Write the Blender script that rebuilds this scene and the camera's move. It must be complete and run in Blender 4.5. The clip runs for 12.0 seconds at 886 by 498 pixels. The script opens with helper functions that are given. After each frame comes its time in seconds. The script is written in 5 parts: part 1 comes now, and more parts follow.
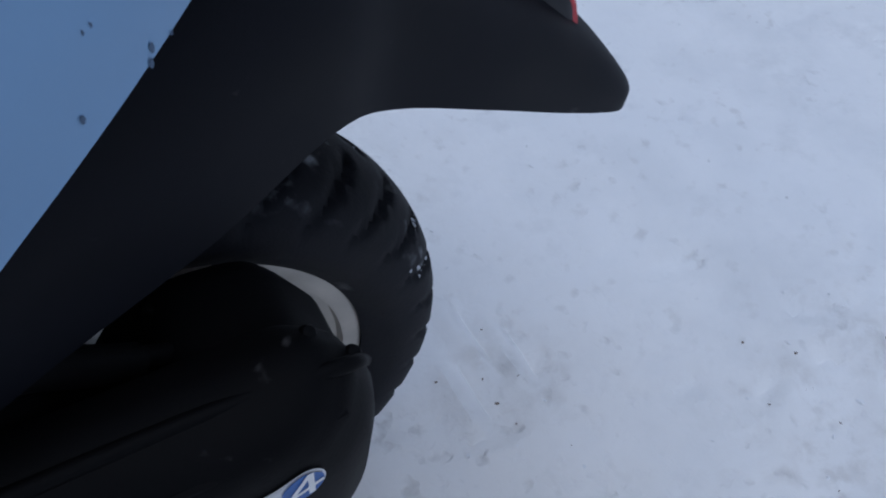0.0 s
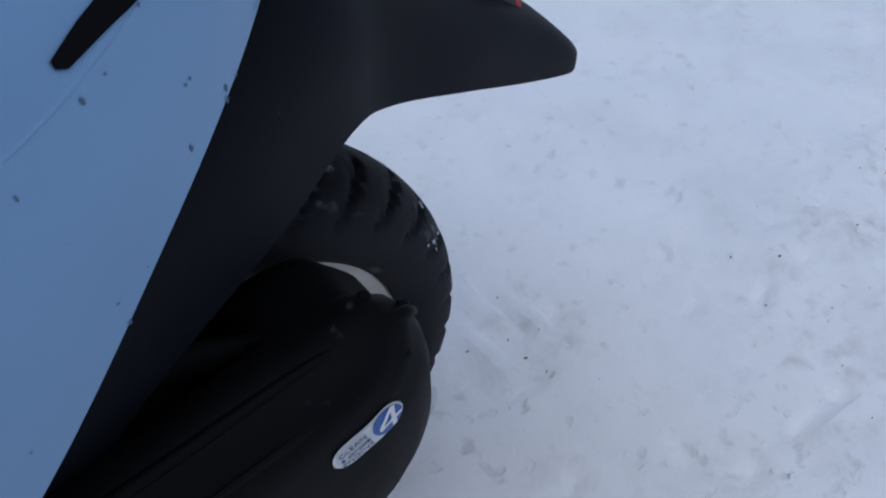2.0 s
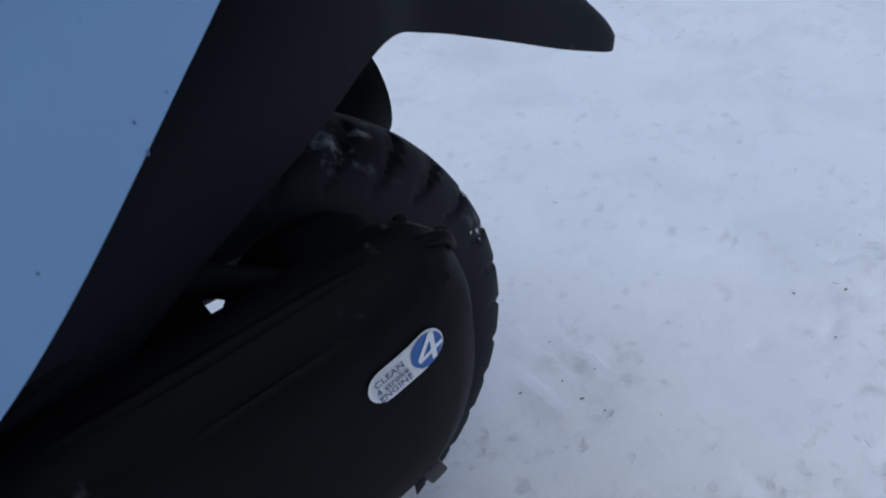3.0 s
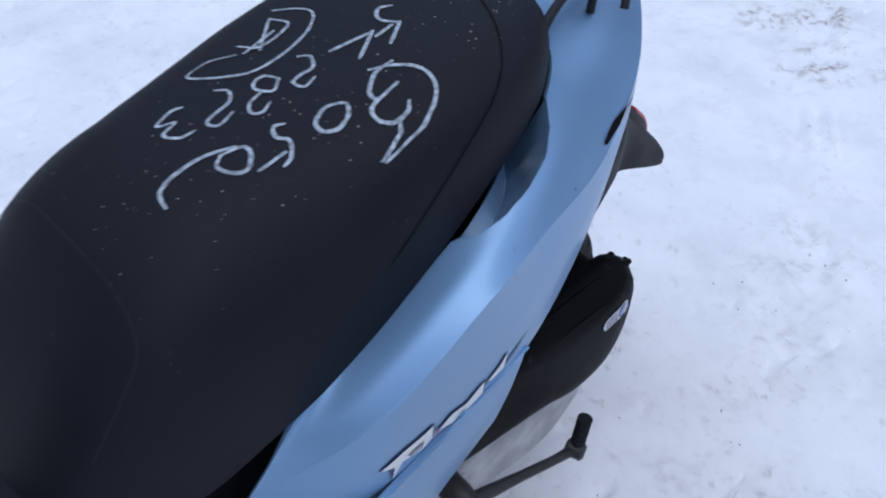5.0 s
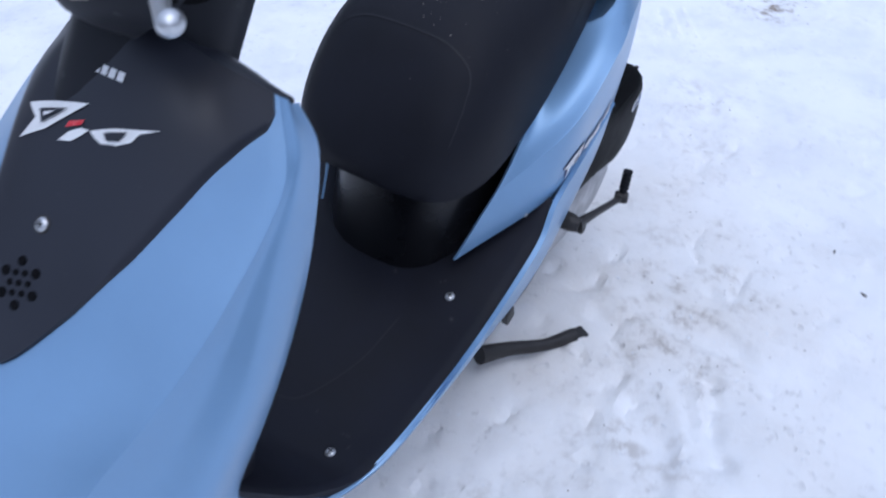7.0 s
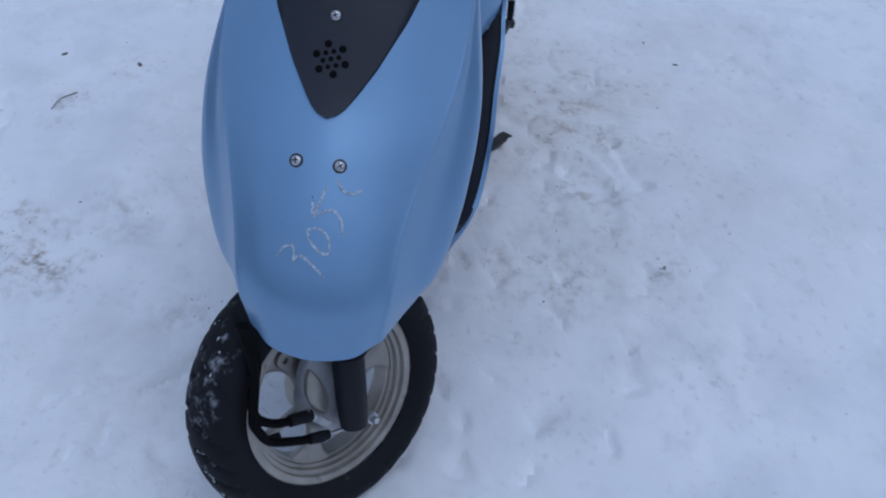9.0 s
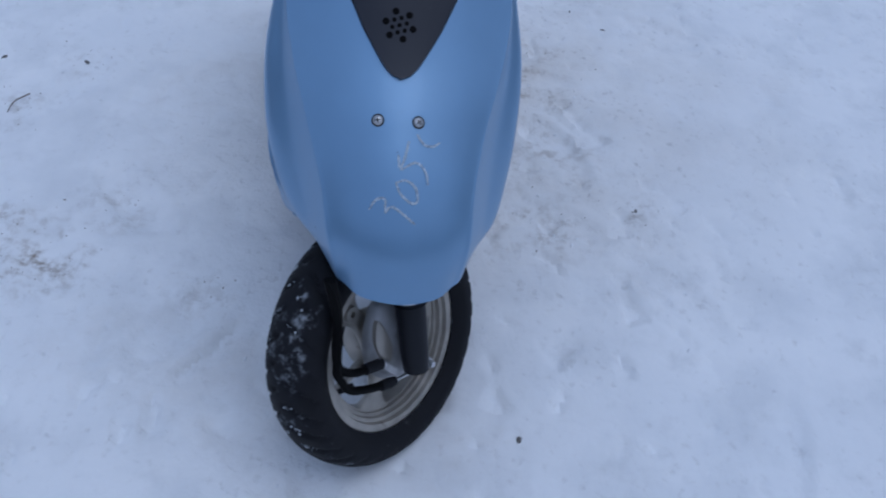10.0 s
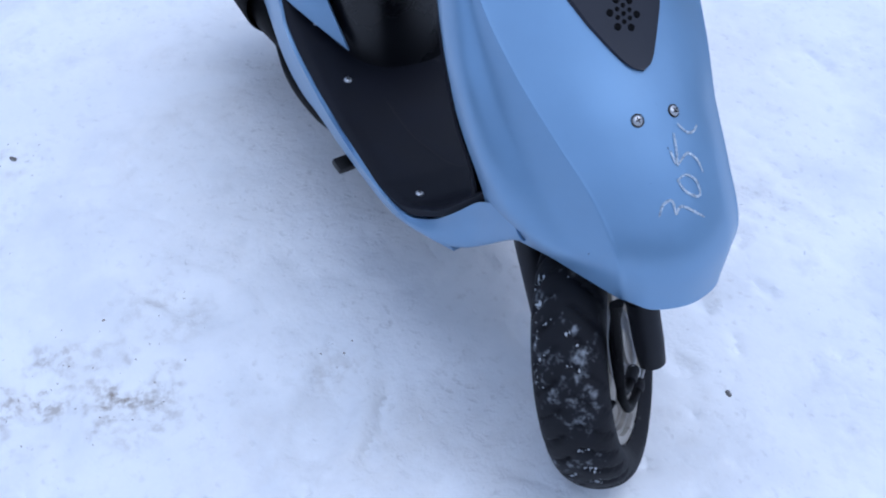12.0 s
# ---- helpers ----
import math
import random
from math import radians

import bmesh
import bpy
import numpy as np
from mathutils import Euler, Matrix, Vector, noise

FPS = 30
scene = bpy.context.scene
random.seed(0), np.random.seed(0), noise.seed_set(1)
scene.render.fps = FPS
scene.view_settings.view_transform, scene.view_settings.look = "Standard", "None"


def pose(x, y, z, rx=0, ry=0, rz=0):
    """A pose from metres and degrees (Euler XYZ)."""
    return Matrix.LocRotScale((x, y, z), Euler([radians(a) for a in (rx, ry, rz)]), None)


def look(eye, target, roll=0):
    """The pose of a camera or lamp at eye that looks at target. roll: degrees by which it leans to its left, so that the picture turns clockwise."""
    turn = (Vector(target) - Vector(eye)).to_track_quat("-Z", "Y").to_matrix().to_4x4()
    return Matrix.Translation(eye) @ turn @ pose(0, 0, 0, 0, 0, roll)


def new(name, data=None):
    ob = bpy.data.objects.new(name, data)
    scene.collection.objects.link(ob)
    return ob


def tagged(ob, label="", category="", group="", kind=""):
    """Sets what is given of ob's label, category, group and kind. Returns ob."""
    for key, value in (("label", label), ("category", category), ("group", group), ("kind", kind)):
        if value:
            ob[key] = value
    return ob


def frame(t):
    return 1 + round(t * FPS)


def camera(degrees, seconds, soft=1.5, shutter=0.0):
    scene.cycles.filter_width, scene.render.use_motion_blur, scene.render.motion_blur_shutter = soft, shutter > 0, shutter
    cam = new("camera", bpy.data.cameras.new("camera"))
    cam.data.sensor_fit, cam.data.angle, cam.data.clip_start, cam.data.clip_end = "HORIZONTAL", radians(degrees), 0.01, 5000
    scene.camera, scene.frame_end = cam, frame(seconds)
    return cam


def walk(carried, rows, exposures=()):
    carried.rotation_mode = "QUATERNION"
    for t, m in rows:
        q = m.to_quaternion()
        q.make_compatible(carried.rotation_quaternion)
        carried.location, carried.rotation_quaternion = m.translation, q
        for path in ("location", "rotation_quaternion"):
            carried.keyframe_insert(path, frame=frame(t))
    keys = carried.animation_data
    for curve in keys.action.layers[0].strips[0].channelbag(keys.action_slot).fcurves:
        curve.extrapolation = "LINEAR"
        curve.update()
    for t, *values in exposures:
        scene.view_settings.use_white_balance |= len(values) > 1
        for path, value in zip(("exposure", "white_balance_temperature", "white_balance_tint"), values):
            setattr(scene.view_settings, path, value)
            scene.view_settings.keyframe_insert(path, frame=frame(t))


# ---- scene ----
from mathutils.bvhtree import BVHTree

cam = camera(51.8, 12.0, 2.0, 0.3)
PATH = [
    (0, (0.031, 0.39, 0.725), (-0.694, -0.714, -0.777), 5.9),
    (0.5, (0.021, 0.399, 0.727), (-0.703, -0.703, -0.776), 2.7),
    (1, (0.025, 0.416, 0.717), (-0.656, -0.712, -0.787), -2.5),
    (1.5, (0.039, 0.427, 0.738), (-0.678, -0.697, -0.753), -3.3),
    (2, (0.085, 0.451, 0.777), (-0.657, -0.66, -0.711), -6.4),
    (2.5, (0.112, 0.491, 0.691), (-0.648, -0.821, -0.614), -8.1),
    (2.7, (0.115, 0.497, 0.66), (-0.669, -0.877, -0.564), -9.7),
    (4.3, (0.368, 0.587, 0.954), (-0.605, -0.599, -0.329), -4.8),
    (4.5, (0.44, 0.61, 1.0), (-0.544, -0.581, -0.27), -3.7),
    (5, (0.663, 0.613, 1.11), (-0.402, -0.468, -0.193), 0.7),
    (5.2, (0.747, 0.616, 1.148), (-0.385, -0.414, -0.140), 2.6),
    (5.5, (0.841, 0.647, 1.188), (-0.358, -0.364, -0.053), 3.0),
    (6, (1.016, 0.738, 1.223), (-0.233, -0.264, 0.024), 1.9),
    (6.5, (1.21, 0.727, 1.237), (-0.043, -0.244, 0.017), 3.5),
    (6.8, (1.303, 0.655, 1.232), (-0.002, -0.175, -0.040), 4.3),
    (7, (1.399, 0.621, 1.194), (0.059, -0.131, -0.086), 1.9),
    (7.5, (1.583, 0.563, 1.184), (0.185, -0.086, -0.09), 2.6),
    (7.7, (1.67, 0.543, 1.188), (0.257, -0.084, -0.082), 1.3),
    (9.3, (2.091, 0.201, 1.248), (0.604, 0.196, -0.089), 3.6),
    (9.5, (2.133, 0.159, 1.253), (0.644, 0.216, -0.081), 4.6),
    (10, (2.147, 0.004, 1.256), (0.669, 0.177, -0.08), 4.0),
    (10.5, (2.157, -0.172, 1.246), (0.724, 0.083, -0.126), 1.0),
    (11, (2.057, -0.274, 1.227), (0.666, 0.026, -0.179), 0.2),
    (11.5, (1.921, -0.398, 1.241), (0.584, 0.045, -0.179), -2.3),
    (12, (1.841, -0.558, 1.237), (0.563, 0.074, -0.166), -1.0),
]
EXPOSURES = [(0.0, -0.37, 5500, 9), (0.5, -0.60, 5500, 9), (1.0, -0.37, 5500, 9), (2.7, -0.28, 5550, 9), (4.3, -0.15, 5500, 10), (5.0, 0.20, 5580, 11), (5.5, 0.34, 5580, 11), (6.5, 0.40, 5480, 12), (7.7, 0.38, 5600, 12), (9.3, -0.47, 5150, 10), (10.0, -0.44, 5150, 10), (10.5, -0.12, 5100, 9), (11.0, -0.02, 5100, 9), (12.0, 0.33, 5250, 11)]
walk(cam, [(t, look(eye, target, roll)) for t, eye, target, roll in PATH], EXPOSURES)

# ---------------------------------------------------------------- light
world = bpy.data.worlds.new("overcast_sky")
scene.world = world
world.use_nodes = True
wn, wl = world.node_tree.nodes, world.node_tree.links
wn.clear()
sky = wn.new("ShaderNodeTexSky")
sky.sky_type, sky.sun_disc = "NISHITA", False
sky.sun_elevation, sky.sun_rotation = radians(66), radians(20)
sky.air_density, sky.dust_density, sky.ozone_density = 1.0, 6.0, 1.0
soft = wn.new("ShaderNodeMix")
soft.data_type = "RGBA"
soft.inputs[0].default_value = 0.72
soft.inputs[7].default_value = (7.2, 7.9, 9.4, 1)
bg = wn.new("ShaderNodeBackground")
bg.inputs["Strength"].default_value = 0.088
wo = wn.new("ShaderNodeOutputWorld")
wl.new(sky.outputs[0], soft.inputs[6])
wl.new(soft.outputs[2], bg.inputs["Color"])
wl.new(bg.outputs[0], wo.inputs["Surface"])

sun = new("sun", bpy.data.lights.new("sun", "SUN"))
sun.data.energy, sun.data.angle, sun.data.color = 0.55, radians(40), (1.0, 0.97, 0.93)
sun.matrix_world = look((0, 0, 10), (-1.5, -1.6, 0))

# ---------------------------------------------------------------- materials


def material(name, color, rough=0.5, metal=0.0, coat=0.0, spec=0.5, grain=0.0, grain_scale=400.0, mottle=0.12, mottle_scale=18.0, dirt=None, dirt_amount=0.0, dirt_scale=60.0):
    m = bpy.data.materials.new(name)
    m.use_nodes = True
    n, l = m.node_tree.nodes, m.node_tree.links
    b = n["Principled BSDF"]
    b.inputs["Metallic"].default_value = metal
    b.inputs["Coat Weight"].default_value = coat
    b.inputs["Coat Roughness"].default_value = 0.12
    b.inputs["Specular IOR Level"].default_value = spec
    co = n.new("ShaderNodeTexCoord")
    big = n.new("ShaderNodeTexNoise")
    big.inputs["Scale"].default_value, big.inputs["Detail"].default_value = mottle_scale, 6
    l.new(co.outputs["Object"], big.inputs["Vector"])
    ramp = n.new("ShaderNodeMapRange")
    ramp.inputs[1].default_value, ramp.inputs[2].default_value = 0.3, 0.7
    ramp.inputs[3].default_value, ramp.inputs[4].default_value = 1 - mottle, 1 + mottle
    l.new(big.outputs["Fac"], ramp.inputs[0])
    mul = n.new("ShaderNodeMix")
    mul.data_type, mul.blend_type = "RGBA", "MULTIPLY"
    mul.inputs[0].default_value = 1.0
    mul.inputs[6].default_value = (*color, 1)
    l.new(ramp.outputs[0], mul.inputs[7])
    last = mul.outputs[2]
    if dirt:
        sp = n.new("ShaderNodeTexNoise")
        sp.inputs["Scale"].default_value, sp.inputs["Detail"].default_value = dirt_scale, 8
        l.new(co.outputs["Object"], sp.inputs["Vector"])
        cut = n.new("ShaderNodeMapRange")
        cut.inputs[1].default_value, cut.inputs[2].default_value = 0.72 - 0.3 * dirt_amount, 0.86 - 0.3 * dirt_amount
        l.new(sp.outputs["Fac"], cut.inputs[0])
        mixd = n.new("ShaderNodeMix")
        mixd.data_type = "RGBA"
        l.new(cut.outputs[0], mixd.inputs[0])
        l.new(last, mixd.inputs[6])
        mixd.inputs[7].default_value = (*dirt, 1)
        last = mixd.outputs[2]
    l.new(last, b.inputs["Base Color"])
    rr = n.new("ShaderNodeMapRange")
    rr.inputs[1].default_value, rr.inputs[2].default_value = 0.25, 0.75
    rr.inputs[3].default_value, rr.inputs[4].default_value = max(rough - 0.08, 0.02), min(rough + 0.08, 1)
    l.new(big.outputs["Fac"], rr.inputs[0])
    l.new(rr.outputs[0], b.inputs["Roughness"])
    if grain:
        g = n.new("ShaderNodeTexNoise")
        g.inputs["Scale"].default_value, g.inputs["Detail"].default_value = grain_scale, 4
        l.new(co.outputs["Object"], g.inputs["Vector"])
        bump = n.new("ShaderNodeBump")
        bump.inputs["Strength"].default_value, bump.inputs["Distance"].default_value = grain, 0.001
        l.new(g.outputs["Fac"], bump.inputs["Height"])
        l.new(bump.outputs[0], b.inputs["Normal"])
    return m


BLUE = material("blue_paint", (0.205, 0.345, 0.54), 0.42, 0.40, 0.3, 0.5, 0.02, 900, 0.05, 9, (0.06, 0.09, 0.14), -0.12, 55)
BLACK = material("black_plastic", (0.0105, 0.0115, 0.0165), 0.52, 0, 0, 0.28, 0.12, 1500, 0.25, 14, (0.10, 0.10, 0.105), 0.08, 90)
# Base darkened to hold the shade under the bodywork; seams and cables share it.
DEEP = material("shade_darkened_black", (0.003, 0.003, 0.0036), 0.6, 0, 0, 0.08, 0.2, 700, 0.3, 14, (0.05, 0.048, 0.048), 0.12, 60)
UNDERTAIL = material("dusty_black_plastic", (0.0048, 0.0054, 0.0088), 0.58, 0, 0, 0.12, 0.12, 1500, 0.25, 14, (0.07, 0.068, 0.07), 0.06, 90)
GLOSS = material("glossy_black_plastic", (0.007, 0.007, 0.009), 0.28, 0, 0, 0.4, 0.02, 900, 0.2, 10)
PANEL = material("dark_grey_panel", (0.019, 0.021, 0.031), 0.42, 0.1, 0.0, 0.38, 0.05, 1200, 0.12, 9, (0.07, 0.07, 0.08), 0.04, 70)
VINYL = material("seat_vinyl", (0.0085, 0.0092, 0.0145), 0.56, 0, 0, 0.18, 0.3, 1600, 0.2, 10, (0.10, 0.095, 0.09), 0.02, 160)
MAT = material("floor_plastic", (0.007, 0.0078, 0.014), 0.58, 0, 0, 0.24, 0.3, 1300, 0.25, 12, (0.06, 0.06, 0.065), 0.08, 60)
RUBBER = material("tyre_rubber", (0.0085, 0.009, 0.0125), 0.72, 0, 0, 0.24, 0.3, 500, 0.25, 25, (0.12, 0.12, 0.12), 0.1, 45)
ALLOY = material("champagne_alloy", (0.40, 0.375, 0.335), 0.42, 0.6, 0, 0.5, 0.1, 500, 0.2, 25, (0.14, 0.12, 0.10), 0.22, 40)
CASE = material("dusty_aluminium", (0.42, 0.42, 0.43), 0.62, 0.25, 0, 0.5, 0.3, 300, 0.3, 25, (0.2, 0.2, 0.2), 0.25, 30)
IRON = material("black_iron", (0.03, 0.028, 0.028), 0.5, 0.3, 0, 0.5, 0.3, 300, 0.3, 40, (0.09, 0.06, 0.05), 0.25, 60)
CHROME = material("bright_steel", (0.58, 0.59, 0.61), 0.40, 0.85, 0, 0.5, 0.05, 300, 0.1, 40)
CHALK = material("white_chalk", (0.50, 0.56, 0.62), 0.9, 0, 0, 0.1, 0.4, 900, 0.25, 160)


def rubbed(m, scale, lo, hi):
    """Lets a thin print break up where it has rubbed off."""
    n, l = m.node_tree.nodes, m.node_tree.links
    t = n.new("ShaderNodeTexNoise")
    t.inputs["Scale"].default_value, t.inputs["Detail"].default_value = scale, 5
    c = n.new("ShaderNodeTexCoord")
    l.new(c.outputs["Object"], t.inputs["Vector"])
    r = n.new("ShaderNodeMapRange")
    r.inputs[1].default_value, r.inputs[2].default_value, r.inputs[3].default_value, r.inputs[4].default_value = 0.35, 0.62, lo, hi
    l.new(t.outputs["Fac"], r.inputs[0])
    l.new(r.outputs[0], n["Principled BSDF"].inputs["Alpha"])


rubbed(CHALK, 260, 0.42, 0.95)
WHITE = material("white_decal", (0.78, 0.78, 0.78), 0.35, 0, 0, 0.5, 0, 100, 0.04, 30)
RED = material("red_plastic", (0.55, 0.02, 0.03), 0.25, 0, 0.3, 0.5, 0, 100, 0.1, 30)
ORANGE = material("orange_print", (0.85, 0.28, 0.04), 0.5)
YELLOW = material("yellow_plastic", (0.62, 0.50, 0.04), 0.45, 0, 0, 0.5, 0.1, 300, 0.15, 60)
NAVY = material("dark_blue_print", (0.02, 0.03, 0.12), 0.4)
DECAL_BLUE = material("blue_decal", (0.015, 0.09, 0.32), 0.35)
TYRE = material("tyre_rubber_with_snow", (0.0085, 0.009, 0.0125), 0.72, 0, 0, 0.24, 0.3, 500, 0.25, 25, (0.12, 0.12, 0.12), 0.1, 45)


def snow_film(m):
    """Torn patches of snow caught on a tyre's running surface, none on its flanks."""
    n, l = m.node_tree.nodes, m.node_tree.links
    b = n["Principled BSDF"]
    co = n.new("ShaderNodeTexCoord")

    def math_(kind, a, c):
        x = n.new("ShaderNodeMath")
        x.operation = kind
        l.new(a, x.inputs[0])
        if isinstance(c, float):
            x.inputs[1].default_value = c
        else:
            l.new(c, x.inputs[1])
        return x.outputs[0]

    def ramp(src, a, c, lo, hi):
        x = n.new("ShaderNodeMapRange")
        x.inputs[1].default_value, x.inputs[2].default_value, x.inputs[3].default_value, x.inputs[4].default_value = a, c, lo, hi
        l.new(src, x.inputs[0])
        return x.outputs[0]

    def noise(scale, detail):
        x = n.new("ShaderNodeTexNoise")
        x.inputs["Scale"].default_value, x.inputs["Detail"].default_value, x.inputs["Roughness"].default_value = scale, detail, 0.62
        l.new(co.outputs["Object"], x.inputs["Vector"])
        return x.outputs["Fac"]

    flat = n.new("ShaderNodeVectorMath")
    flat.operation = "MULTIPLY"
    flat.inputs[1].default_value = (1, 0, 1)
    l.new(co.outputs["Object"], flat.inputs[0])
    far = n.new("ShaderNodeVectorMath")
    far.operation = "LENGTH"
    l.new(flat.outputs[0], far.inputs[0])
    tread = ramp(far.outputs["Value"], 0.184, 0.193, 0.0, 1.0)
    torn = math_("MULTIPLY", ramp(noise(24, 3), 0.55, 0.64, 0.0, 1.0), ramp(noise(90, 6), 0.44, 0.66, 0.0, 0.5))
    fac = math_("MULTIPLY", torn, tread)
    x = n.new("ShaderNodeMix")
    x.data_type = "RGBA"
    l.new(fac, x.inputs[0])
    l.new(b.inputs["Base Color"].links[0].from_socket, x.inputs[6])
    x.inputs[7].default_value = (0.50, 0.53, 0.57, 1)
    l.new(x.outputs[2], b.inputs["Base Color"])


snow_film(TYRE)
PACKED = material("packed_snow", (0.56, 0.59, 0.63), 0.8, 0, 0, 0.3, 0.5, 200, 0.1, 60, (0.30, 0.28, 0.27), 0.15, 90)

LOOSE = material("loose_snow", (0.80, 0.81, 0.83), 0.8, 0, 0, 0.3, 0.5, 200, 0.06, 60)
SOIL = material("dark_soil", (0.20, 0.165, 0.14), 0.9, 0, 0, 0.2)
STONE = material("grey_stone", (0.17, 0.16, 0.155), 0.85, 0, 0, 0.3)
WALL = material("horizon_block_grey", (0.15, 0.145, 0.14), 0.9, 0, 0, 0.2, 0.4, 40, 0.2, 1.2, (0.12, 0.11, 0.10), 0.2, 3)
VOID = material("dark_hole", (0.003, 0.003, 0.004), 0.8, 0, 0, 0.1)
GREY_PRINT = material("grey_print", (0.24, 0.25, 0.27), 0.5)
SILVER = material("silver_print", (0.62, 0.63, 0.65), 0.35, 0.4)
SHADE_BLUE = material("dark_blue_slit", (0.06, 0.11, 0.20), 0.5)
MUD = material("dried_mud", (0.085, 0.13, 0.205), 0.8)
DUST = material("sand_dust", (0.26, 0.235, 0.21), 0.9)
LENS_CLEAR = material("turn_lens", (0.62, 0.55, 0.46), 0.18, 0, 0.3)

# ---------------------------------------------------------------- mesh tools


def spline(points, n):
    """n points on a smooth curve through the given ones."""
    p = np.asarray(points, float)
    k = len(p)
    if k == 2:
        f = np.linspace(0, 1, n).reshape(-1, *([1] * (p.ndim - 1)))
        return p[0] * (1 - f) + p[1] * f
    d = np.empty_like(p)
    d[1:-1] = (p[2:] - p[:-2]) / 2
    d[0], d[-1] = p[1] - p[0], p[-1] - p[-2]
    t = np.linspace(0, k - 1, n)
    i = np.minimum(t.astype(int), k - 2)
    f = (t - i).reshape(-1, *([1] * (p.ndim - 1)))
    span = np.linalg.norm(p[1:] - p[:-1], axis=-1, keepdims=True)
    size = np.linalg.norm(d, axis=-1, keepdims=True) + 1e-9
    a, b = d[:-1] * np.minimum(1, 1.2 * span / size[:-1]), d[1:] * np.minimum(1, 1.2 * span / size[1:])
    return (2 * f**3 - 3 * f**2 + 1) * p[i] + (f**3 - 2 * f**2 + f) * a[i] + (3 * f**2 - 2 * f**3) * p[i + 1] + (f**3 - f**2) * b[i]


def sheet(rows, nu, nv):
    """A smooth nu x nv net of points through a small net."""
    a = spline(np.asarray(rows, float), nu)
    return spline(a.transpose(1, 0, 2), nv).transpose(1, 0, 2)


def mirrored(rows):
    """A half net whose first column lies on the middle plane, completed by its mirror image."""
    r = np.asarray(rows, float)
    m = r[:, :0:-1] * (1, -1, 1)
    return np.concatenate([m, r], 1)


def mesh_of(name, verts, faces, mat, smooth=True):
    me = bpy.data.meshes.new(name)
    me.from_pydata([tuple(map(float, v)) for v in verts], [], [tuple(int(i) for i in f) for f in faces])
    bm = bmesh.new()
    bm.from_mesh(me)
    bmesh.ops.recalc_face_normals(bm, faces=bm.faces)
    bm.to_mesh(me)
    bm.free()
    me.materials.append(mat)
    if smooth:
        me.polygons.foreach_set("use_smooth", [True] * len(me.polygons))
        me.set_sharp_from_angle(angle=radians(42))
    me.update()
    return me


def part(name, me, parent, label=""):
    ob = new(name, me)
    ob.parent = parent
    if label:
        tagged(ob, label)
    return ob


def net_faces(nu, nv, wrap_u=False, wrap_v=False):
    out = []
    for i in range(nu if wrap_u else nu - 1):
        for j in range(nv if wrap_v else nv - 1):
            a, b = i * nv + j, i * nv + (j + 1) % nv
            c, d = ((i + 1) % nu) * nv + (j + 1) % nv, ((i + 1) % nu) * nv + j
            out.append((a, b, c, d))
    return out


def normals_of(net):
    du, dv = np.gradient(net, axis=0), np.gradient(net, axis=1)
    n = np.cross(du, dv)
    return n / (np.linalg.norm(n, axis=2, keepdims=True) + 1e-12)


def shell(name, net, thick, mat, parent, label="", outward=None):
    """A closed plate of the given thickness behind a net of points; outward: a point inside the body, from which the face looks away."""
    nu, nv = net.shape[:2]
    n = normals_of(net)
    if outward is not None:
        away = ((net - np.asarray(outward, float)) * n).sum()
        if away < 0:
            n = -n
    back = net - n * thick
    verts = np.concatenate([net.reshape(-1, 3), back.reshape(-1, 3)])
    f = net_faces(nu, nv)
    k = nu * nv
    faces = f + [tuple(k + i for i in reversed(q)) for q in f]
    rim = [(0, j) for j in range(nv)] + [(i, nv - 1) for i in range(1, nu)] + [(nu - 1, j) for j in range(nv - 2, -1, -1)] + [(i, 0) for i in range(nu - 2, 0, -1)]
    ids = [i * nv + j for i, j in rim]
    for a, b in zip(ids, ids[1:] + ids[:1]):
        faces.append((a, b, k + b, k + a))
    return part(name, mesh_of(name, verts, faces, mat), parent, label)


def loft(name, loops, mat, parent, label="", caps=True):
    """A closed body through loops of equal length."""
    loops = np.asarray(loops, float)
    nu, nv = loops.shape[:2]
    faces = net_faces(nu, nv, wrap_v=True)
    if caps:
        faces += [tuple(range(nv))[::-1], tuple((nu - 1) * nv + j for j in range(nv))]
    return part(name, mesh_of(name, loops.reshape(-1, 3), faces, mat), parent, label)


def tube_mesh(name, points, radius, mat, n=10, smooth_steps=6):
    p = spline(points, (len(points) - 1) * smooth_steps + 1) if smooth_steps > 1 else np.asarray(points, float)
    r = np.full(len(p), radius) if np.isscalar(radius) else np.interp(np.linspace(0, 1, len(p)), np.linspace(0, 1, len(radius)), radius)
    t = np.gradient(p, axis=0)
    t /= np.linalg.norm(t, axis=1, keepdims=True)
    side = np.cross(t[0], (0.3, 0.2, 0.93))
    rings = []
    for k in range(len(p)):
        side = side - t[k] * (side @ t[k])
        side /= np.linalg.norm(side)
        up = np.cross(t[k], side)
        a = np.linspace(0, 2 * np.pi, n, endpoint=False)[:, None]
        rings.append(p[k] + r[k] * (np.cos(a) * side + np.sin(a) * up))
    v = np.concatenate(rings)
    m = len(p)
    faces = net_faces(m, n, wrap_v=True) + [tuple(range(n))[::-1], tuple((m - 1) * n + j for j in range(n))]
    return mesh_of(name, v, faces, mat)


def tube(name, points, radius, mat, parent, label="", n=10, smooth_steps=6):
    return part(name, tube_mesh(name, points, radius, mat, n, smooth_steps), parent, label)


